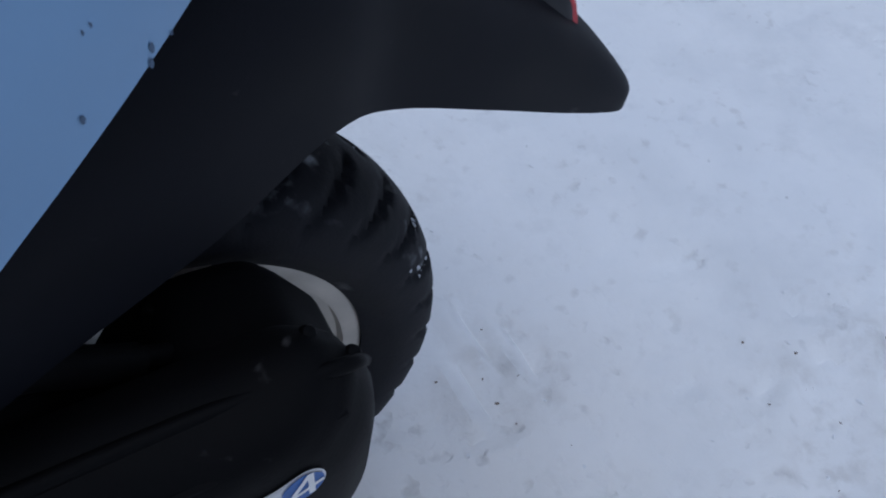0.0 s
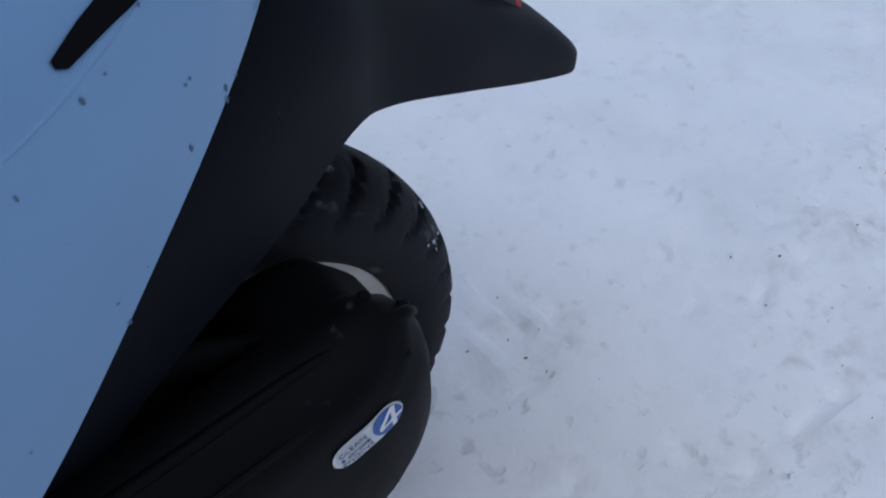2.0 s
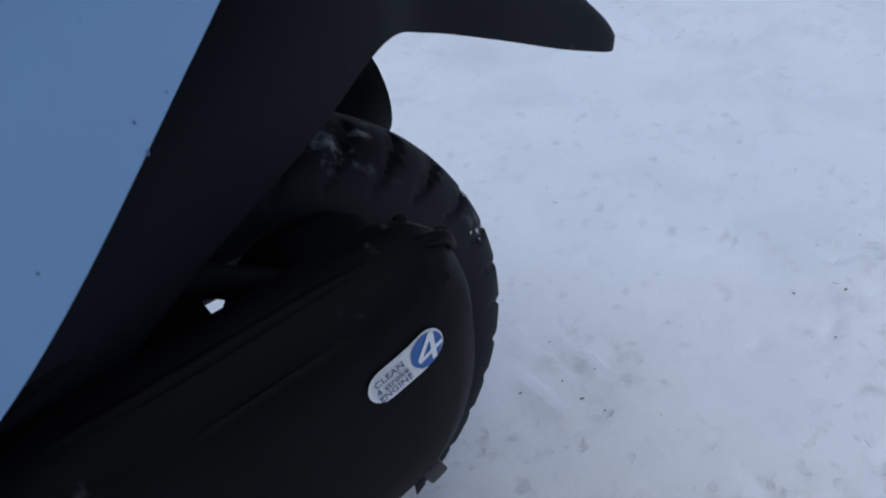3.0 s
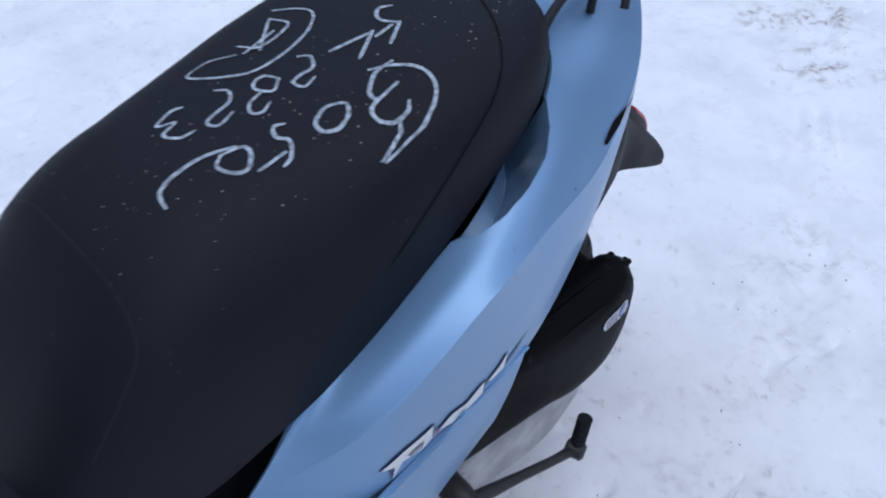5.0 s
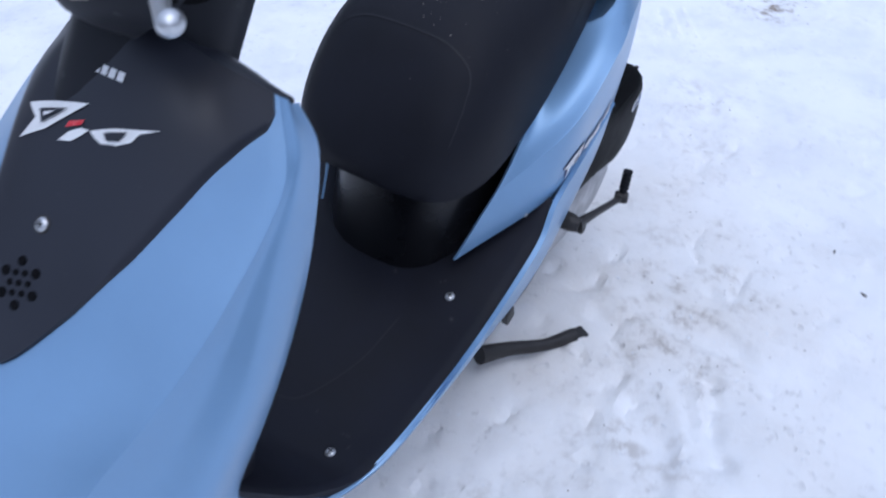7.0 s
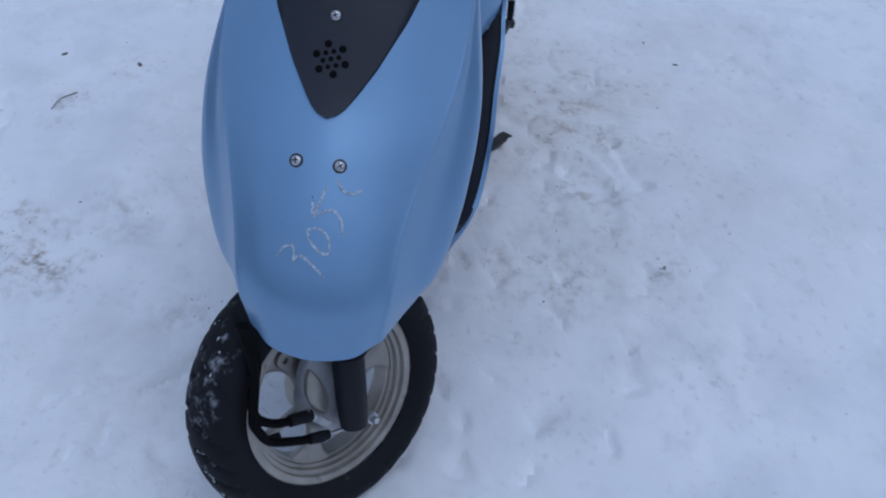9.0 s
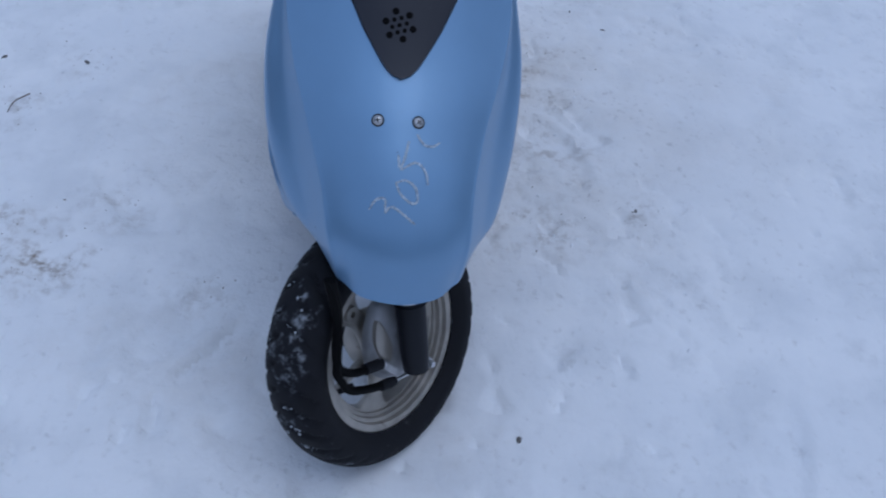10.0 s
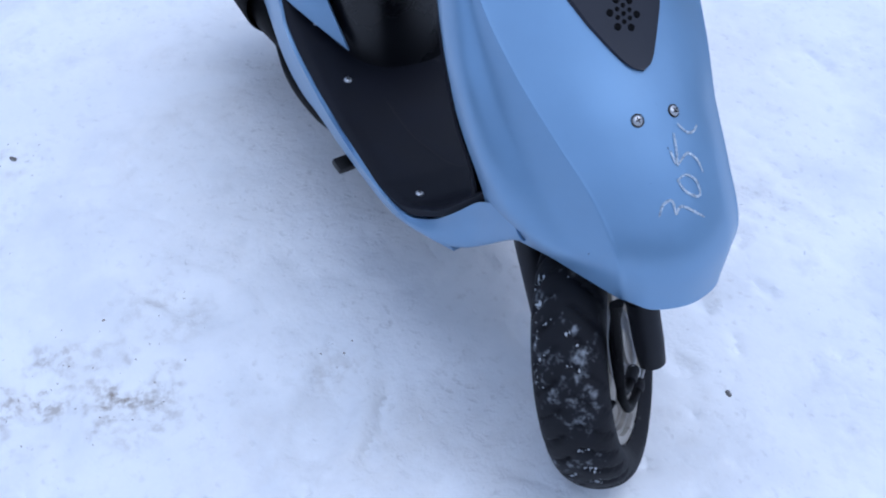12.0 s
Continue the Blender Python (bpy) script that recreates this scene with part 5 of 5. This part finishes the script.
def lettering(word, at, size, mat, owner, m):
    """A printed word lying in the plane of m."""
    cu = bpy.data.curves.new("printed_word", "FONT")
    cu.body, cu.size, cu.align_x, cu.align_y = word, size, "CENTER", "CENTER"
    cu.extrude = 0.0001
    cu.materials.append(mat)
    ob = new("printed_word", cu)
    ob.parent = owner
    ob.matrix_basis = m @ pose(*at)
    tagged(ob, "dark blue printed word")
    return ob


q_, n_ = stick(belt_skin, on_sticker(-0.0095, 0.0), 0.0024)
along = Vector((-math.cos(STICKER_TURN), 0, math.sin(STICKER_TURN)))
along = (along - n_ * along.dot(n_)).normalized()
plane = Matrix.Translation(q_) @ Matrix((along, n_.cross(along), n_)).transposed().to_4x4()
for k, word in enumerate(("CLEAN", "4 stroke", "ENGINE")):
    lettering(word, (-0.001, 0.0058 - 0.0058 * k, 0.0), 0.0058, NAVY, sticker, plane)
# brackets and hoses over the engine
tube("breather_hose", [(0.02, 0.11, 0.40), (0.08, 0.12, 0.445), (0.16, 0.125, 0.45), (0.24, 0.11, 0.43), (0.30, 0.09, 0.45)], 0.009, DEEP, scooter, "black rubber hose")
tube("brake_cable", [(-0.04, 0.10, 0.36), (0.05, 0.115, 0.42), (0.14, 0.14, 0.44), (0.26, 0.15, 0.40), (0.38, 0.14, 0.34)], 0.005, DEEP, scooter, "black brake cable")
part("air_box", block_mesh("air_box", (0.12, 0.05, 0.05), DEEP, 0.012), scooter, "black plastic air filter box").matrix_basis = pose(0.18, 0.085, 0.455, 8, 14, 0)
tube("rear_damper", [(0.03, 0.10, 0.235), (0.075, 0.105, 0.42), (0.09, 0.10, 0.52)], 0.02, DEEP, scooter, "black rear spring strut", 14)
part("stand_bracket", block_mesh("stand_bracket", (0.014, 0.008, 0.016), IRON, 0.002), scooter, "small black bracket").matrix_basis = pose(-0.035, 0.150, 0.232, 0, 20, 0)

# red reflector and number-lamp bracket on the mudguard
tail_skin = skin_of(tail, (0, 0, 0.3))
profile_body("reflector_holder", [(-0.165, 0.512), (-0.180, 0.511), (-0.205, 0.497), (-0.238, 0.465), (-0.245, 0.450), (-0.249, 0.422), (-0.22, 0.425), (-0.17, 0.455)], [(-0.036, 0.006), (-0.033, 0.0), (0.033, 0.0), (0.036, 0.006)], BLACK, "black reflector holder", 60, tail)
profile_body("red_reflector", [(-0.208, 0.499), (-0.226, 0.483), (-0.241, 0.467), (-0.249, 0.451), (-0.254, 0.422), (-0.248, 0.421), (-0.243, 0.448), (-0.235, 0.462), (-0.221, 0.476), (-0.206, 0.492)], [(-0.033, 0.002), (-0.031, 0.0), (0.031, 0.0), (0.033, 0.002)], RED, "red plastic reflector plate", 60, tail)

# ---------------------------------------------------------------- rear rack
def rack_side(s_):
    """One half of the loop: from the middle of the front bar round a sharp corner and back along the side."""
    return [(x, s_ * y, z) for x, y, z in ((-0.004, 0.0, 0.761), (-0.009, 0.022, 0.760), (-0.014, 0.045, 0.757), (-0.008, 0.060, 0.755), (0.002, 0.073, 0.753), (0.009, 0.081, 0.752), (0.0105, 0.084, 0.752), (0.006, 0.084, 0.753), (-0.03, 0.076, 0.756), (-0.086, 0.064, 0.760), (-0.115, 0.055, 0.763), (-0.128, 0.038, 0.764), (-0.130, 0.0, 0.764))]


rack = tube("rear_rack", rack_side(1), 0.0052, BLACK, scooter, "black round-tube luggage rack", 12)
tube("rack_rail", rack_side(-1), 0.0052, BLACK, rack, "", 12)
for s_ in (1, -1):
    tube("rack_leg", [(0.070, s_ * 0.078, 0.724), (0.060, s_ * 0.075, 0.735), (0.03, s_ * 0.066, 0.744), (-0.01, s_ * 0.055, 0.748), (-0.06, s_ * 0.042, 0.754), (-0.128, s_ * 0.028, 0.762)], 0.0048, BLACK, rack, "", 10)
    tube("rack_strut", [(-0.020, s_ * 0.060, 0.750), (-0.018, s_ * 0.066, 0.740), (-0.012, s_ * 0.070, 0.716)], 0.0045, BLACK, rack, "", 10)
    tube("rack_hook", [(-0.030, s_ * 0.055, 0.750), (-0.022, s_ * 0.085, 0.752), (-0.015, s_ * 0.101, 0.7515), (-0.008, s_ * 0.109, 0.748), (-0.004, s_ * 0.112, 0.741)], 0.0042, BLACK, rack, "", 10)


# ---------------------------------------------------------------- front suspension
loft("steering_column", [np.array(oval(0, 0, z, 0.03, 0.03, 20)) + (1.10 - (z - 0.35) * 0.5, 0, 0) for z in (0.36, 0.5, 0.75)], IRON, scooter)
fork = part("front_fork", None, scooter, "black front fork with cables, turned to the right")
fork.matrix_basis = FRONT
damper = part("shock_absorber", tube_mesh("shock_absorber", [(-0.02, 0.074, 0.125), (-0.012, 0.074, 0.06), (-0.004, 0.074, 0.0), (0.0, 0.074, -0.034)], (0.023, 0.023, 0.022, 0.020), BLACK, 22), fork, "black shock absorber")
for k in range(4):
    z = 0.083 + 0.010 * k
    part("bellows_ring", lathe_mesh("bellows_ring", [(0.020, -0.004), (0.027, -0.001), (0.027, 0.001), (0.020, 0.004)], BLACK if k != 1 else SILVER, 22), fork).matrix_basis = Matrix.Translation((-0.016, 0.074, z)) @ Matrix.Rotation(math.pi / 2 - 0.1, 4, "X")
tube("fork_leg", [(-0.03, 0.070, 0.24), (-0.024, 0.073, 0.16), (-0.02, 0.074, 0.115)], 0.018, BLACK, fork, "black fork leg", 16)
tube("fork_leg", [(-0.03, -0.070, 0.24), (-0.02, -0.073, 0.115), (0.0, -0.073, -0.03)], 0.018, BLACK, fork, "black fork leg", 16)
tube("fork_bridge", [(-0.035, 0.075, 0.235), (-0.04, 0.0, 0.26), (-0.035, -0.075, 0.235)], 0.02, BLACK, fork, "", 14)
part("axle_bolt", lathe_mesh("axle_bolt", [(0.0001, 0.010), (0.005, 0.010), (0.0065, 0.008), (0.0065, 0.001), (0.010, 0.0), (0.010, -0.008), (0.0001, -0.008)], CHROME, 6), fork, "bright steel bolt").matrix_basis = pose(-0.038, 0.064, -0.053)
profile_body("brake_plate", [(-0.05, 0.0), (-0.035, -0.045), (0.01, -0.058), (0.045, -0.035), (0.062, 0.0), (0.055, 0.045), (0.03, 0.085), (0.012, 0.088), (-0.02, 0.06)], [(0.030, 0.0), (0.042, 0.002), (0.047, 0.008), (0.048, 0.02)], CASE, "grey cast brake plate", 40, fork)
profile_body("brake_rib", [(0.028, -0.01), (0.046, 0.01), (0.05, 0.04), (0.036, 0.07), (0.022, 0.04), (0.018, 0.01)], [(0.045, 0.0), (0.052, 0.001), (0.054, 0.005)], ALLOY, "", 28, fork)
arm = part("brake_arm", block_mesh("brake_arm", (0.012, 0.006, 0.05), CASE, 0.002), fork, "grey brake arm with pinned cable")
arm.matrix_basis = pose(0.046, 0.060, -0.004, 0, 38, 0)
part("brake_arm_pin", lathe_mesh("brake_arm_pin", [(0.0001, 0.005), (0.004, 0.005), (0.0045, 0.0), (0.0001, 0.0)], CHROME, 14), arm).matrix_basis = pose(0, 0.003, 0.014)
tube("front_brake_cable", [(0.123, 0.08, 0.2), (0.111, 0.06, 0.13), (0.13, 0.06, 0.085), (0.132, 0.06, 0.052), (0.108, 0.06, 0.027), (0.069, 0.06, 0.013)], 0.0065, DEEP, fork, "black brake cable", 12)
tube("cable_end", [(0.088, 0.06, 0.019), (0.069, 0.06, 0.013), (0.055, 0.06, 0.008)], 0.009, RUBBER, fork, "", 12)
tube("speedometer_cable", [(0.125, 0.075, 0.2), (0.12, 0.065, 0.12), (0.138, 0.06, 0.05), (0.136, 0.06, 0.035), (0.124, 0.06, 0.007), (0.092, 0.06, -0.014), (0.058, 0.06, -0.03)], 0.0065, DEEP, fork, "black speedometer cable", 12)
tube("cable_sleeve", [(0.066, 0.06, -0.027), (0.050, 0.06, -0.033), (0.036, 0.06, -0.037)], (0.008, 0.009, 0.007), RUBBER, fork, "", 12)
tube("cable_pin", [(0.040, 0.06, -0.036), (0.005, 0.06, -0.045)], 0.003, CHROME, fork, "", 8, 1)

# ---------------------------------------------------------------- handlebar
bar = part("handlebar", None, scooter, "black handlebar turned to the right")
a_ = Vector((0.66, 0.68, 0.32)).normalized()
k_ = Vector((-0.50, 0, 0.87))
k_ = (k_ - a_ * k_.dot(a_)).normalized()
bar.matrix_basis = Matrix.Translation((0.786, 0.024, 0.904)) @ Matrix((a_.cross(k_), a_, k_)).transposed().to_4x4()


def cowl_loops():
    half = ((0.0, 0.000, 0.172, -0.115, 0.058), (0.06, 0.002, 0.165, -0.112, 0.055), (0.10, 0.006, 0.166, -0.116, 0.050), (0.135, 0.012, 0.145, -0.100, 0.044), (0.158, 0.020, 0.108, -0.075, 0.037), (0.172, 0.028, 0.085, -0.05, 0.028))
    out = []
    for a, f0, f1, k0, k1 in [(-h[0], *h[1:]) for h in half[:0:-1]] + list(half):
        o = oval(0, 0, 0, 1, 1, 36, 3.4)
        z = (k0 + k1) / 2 + (k1 - k0) / 2 * o[:, 1]
        x = (f0 + f1) / 2 + (f1 - f0) / 2 * o[:, 0]
        low = np.clip((0.012 - z) / 0.10, 0, 1) * np.clip(-o[:, 0] * 1.6, 0, 1)
        out.append(np.stack([x + 0.062 * low, np.full(36, a), z], 1))
    return spline(np.array(out), 45)


cowl = loft("handlebar_cover", cowl_loops(), BLACK, bar, "black plastic handlebar cover")
NECK = [(-0.008, -0.020), (-0.006, 0.012), (0.001, 0.036), (0.014, 0.059), (0.040, 0.072), (0.095, 0.072), (0.130, 0.05), (0.138, 0.0), (0.130, -0.05), (0.095, -0.072), (0.030, -0.066), (0.002, -0.045), (-0.008, -0.020)]


def neck_loop(k, grow):
    o = spline(np.array(NECK), 49)[:-1]
    c = np.array((0.07, 0.0))
    o = c + (o - c) * grow
    return np.stack([o[:, 0], o[:, 1], np.full(48, k)], 1)


neck = loft("steering_neck_cover", [neck_loop(k, g) for k, g in ((-0.205, 1.06), (-0.17, 1.02), (-0.12, 0.99), (-0.06, 0.985), (0.0, 1.0), (0.04, 0.97), (0.052, 0.90))], BLACK, bar, "black steering neck cover")
neck_skin = skin_of(neck, (0.07, 0, -0.08))
part("neck_seam", block_mesh("neck_seam", (0.003, 0.003, 0.11), DEEP, 0.001), bar).matrix_basis = pose(0.045, 0.0695, -0.10, 0, 4, 0)
part("helmet_hook", block_mesh("helmet_hook", (0.016, 0.014, 0.020), BLACK, 0.005), bar, "small black hook").matrix_basis = pose(0.002, 0.0, -0.150, 0, 20, 0)
for s_ in (1, -1):
    p0, p1 = np.array((0.052, s_ * 0.165, 0.0)), np.array((-0.007, s_ * 0.290, 0.0))
    ax_ = (p1 - p0) / np.linalg.norm(p1 - p0)
    g = part("grip", tube_mesh("grip", [p0, p0 * 0.5 + p1 * 0.5, p1 - ax_ * 0.012, p1 - ax_ * 0.002, p1], (0.0165, 0.0165, 0.0175, 0.0182, 0.0165), RUBBER, 32, 8), bar, "black rubber grip")
    part("grip_flange", lathe_mesh("grip_flange", [(0.012, -0.004), (0.025, -0.004), (0.028, -0.001), (0.028, 0.002), (0.025, 0.005), (0.012, 0.005)], BLACK, 36), g).matrix_basis = facing(tuple(p0 + ax_ * 0.022), tuple(ax_))
    part("switch_housing", block_mesh("switch_housing", (0.055, 0.034, 0.050), BLACK, 0.010), bar, "black switch housing").matrix_basis = pose(0.052, s_ * 0.176, -0.004, 0, 0, s_ * 25)
part("yellow_switch", block_mesh("yellow_switch", (0.014, 0.026, 0.016), YELLOW, 0.003), bar, "yellow starter switch").matrix_basis = pose(0.012, -0.203, -0.014, 0, 0, -25)
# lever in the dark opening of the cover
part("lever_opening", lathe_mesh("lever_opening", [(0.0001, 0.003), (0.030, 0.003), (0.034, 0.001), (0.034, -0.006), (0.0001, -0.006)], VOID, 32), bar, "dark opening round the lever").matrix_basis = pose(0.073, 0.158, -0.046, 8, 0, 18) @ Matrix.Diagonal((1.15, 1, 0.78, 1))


def strip(name, p, q, wide, thick, mat, label=""):
    """A flat bar from p to q, its broad side along the handlebar."""
    p, q = Vector(p), Vector(q)
    x = (q - p).normalized()
    y = Vector((0, 1, 0)) - x * x.y
    y.normalize()
    ob = part(name, block_mesh(name, ((q - p).length + thick, wide, thick), mat, thick * 0.3), bar, label)
    ob.matrix_basis = Matrix.Translation((p + q) / 2) @ Matrix((x, y, x.cross(y))).transposed().to_4x4()


lever = tube("brake_lever", [(0.091, 0.166, -0.039), (0.085, 0.177, -0.051), (0.080, 0.200, -0.064), (0.077, 0.225, -0.071), (0.075, 0.258, -0.071), (0.074, 0.284, -0.066)], (0.0070, 0.0088, 0.0075, 0.0062, 0.0056, 0.0058), CHROME, bar, "cast alloy brake lever", 16)
part("lever_ball", lathe_mesh("lever_ball", [(0.0005, -0.009), (0.0047, -0.0077), (0.0081, -0.0039), (0.009, 0), (0.0081, 0.0039), (0.0047, 0.0077), (0.0005, 0.009)], CHROME, 24), lever).matrix_basis = pose(0.0735, 0.289, -0.066)
strip("lever_bracket", (0.069, 0.168, -0.027), (0.061, 0.168, -0.022), 0.012, 0.003, CHROME, "bright steel lever bracket")
strip("lever_bracket", (0.061, 0.169, -0.022), (0.044, 0.170, -0.042), 0.013, 0.0028, CHROME, "bright steel lever bracket")
strip("bracket_tab", (0.065, 0.169, -0.036), (0.054, 0.169, -0.032), 0.009, 0.004, CHROME)
strip("pivot_block", (0.083, 0.166, -0.037), (0.070, 0.166, -0.040), 0.014, 0.011, CASE, "grey cast pivot")
strip("bracket_edge", (0.099, 0.165, -0.050), (0.093, 0.166, -0.037), 0.006, 0.0024, CASE)
strip("bracket_edge", (0.093, 0.166, -0.037), (0.080, 0.167, -0.031), 0.006, 0.0024, CASE)
for f, k, r in ((0.083, -0.032, 1.0), (0.075, -0.0265, 0.8), (0.070, -0.051, 1.0), (0.058, -0.042, 0.7)):
    part("bracket_bolt", lathe_mesh("bracket_bolt", [(0.0001, 0.005), (0.0028, 0.0045), (0.0036, 0.003), (0.0036, 0.0), (0.0001, 0.0)], CHROME, 8), bar, "bright steel bolt").matrix_basis = pose(f, 0.169, k) @ Matrix.Scale(r, 4)
tube("lever_cable", [(0.108, 0.160, -0.046), (0.094, 0.167, -0.045), (0.080, 0.168, -0.052), (0.062, 0.166, -0.058)], 0.0022, CHROME, bar, "bright cable end", 8)
part("cable_adjuster", lathe_mesh("cable_adjuster", [(0.004, -0.008), (0.008, -0.007), (0.009, 0.0), (0.0075, 0.007), (0.004, 0.008)], CASE, 18), bar).matrix_basis = pose(0.102, 0.164, -0.062, 20, 0, 40)
# warning label, key with tag
q_, n_ = stick(neck_skin, (-0.003, 0.026, -0.027), 0.0008)
face = facing(q_, n_)
label_ = part("warning_label", block_mesh("warning_label", (0.026, 0.0012, 0.038), WHITE, 0.0004), bar, "white warning label with orange band")
label_.matrix_basis = face
part("label_band", block_mesh("label_band", (0.026, 0.0012, 0.0085), ORANGE, 0.0004), label_, "orange printed band").matrix_basis = pose(0, 0.0005, 0.0148)
for k in range(10):
    part("label_line", block_mesh("label_line", (0.022 - 0.003 * (k * 7 % 3), 0.0012, 0.0011), GREY_PRINT, 0.0003), label_).matrix_basis = pose(-0.001, 0.0005, 0.0080 - 0.0026 * k)
q_, n_ = stick(neck_skin, (0.012, 0.058, 0.002), 0.0)
face = facing(q_, n_)
lock = part("ignition_lock", lathe_mesh("ignition_lock", [(0.0001, 0.004), (0.012, 0.004), (0.014, 0.002), (0.014, -0.006), (0.0001, -0.006)], IRON, 24), bar, "round ignition lock")
lock.matrix_basis = face
key = part("key", block_mesh("key", (0.006, 0.020, 0.020), BLACK, 0.002), bar, "key with black head")
key.matrix_basis = face @ pose(0, 0.013, 0.002, 0, 0, 0)
tube("key_ring", [face @ Vector((0, 0.018, -0.004)), face @ Vector((0.002, 0.017, -0.014)), face @ Vector((0, 0.013, -0.024))], 0.0012, CHROME, bar, "", 6)
part("key_tag", block_mesh("key_tag", (0.011, 0.004, 0.024), YELLOW, 0.0018), bar, "yellow plastic key tag").matrix_basis = face @ pose(0.0, 0.012, -0.035, 10, 0, 20)
# front turn lamps
for s_ in (1, -1):
    lens = [np.stack([o[:, 0], np.full(24, s_ * a), o[:, 1]], 1) for a, r in ((0.095, 1.0), (0.125, 0.9), (0.145, 0.6), (0.150, 0.3)) for o in [np.stack([0.146 - 0.02 * (a - 0.095) / 0.05 + 0.030 * r * np.cos(np.linspace(0, 2 * math.pi, 24, endpoint=False)), -0.072 + 0.028 * r * np.sin(np.linspace(0, 2 * math.pi, 24, endpoint=False))], 1)]]
    loft("turn_lamp", lens, LENS_CLEAR, bar, "clear amber-tinted turn lamp lens")
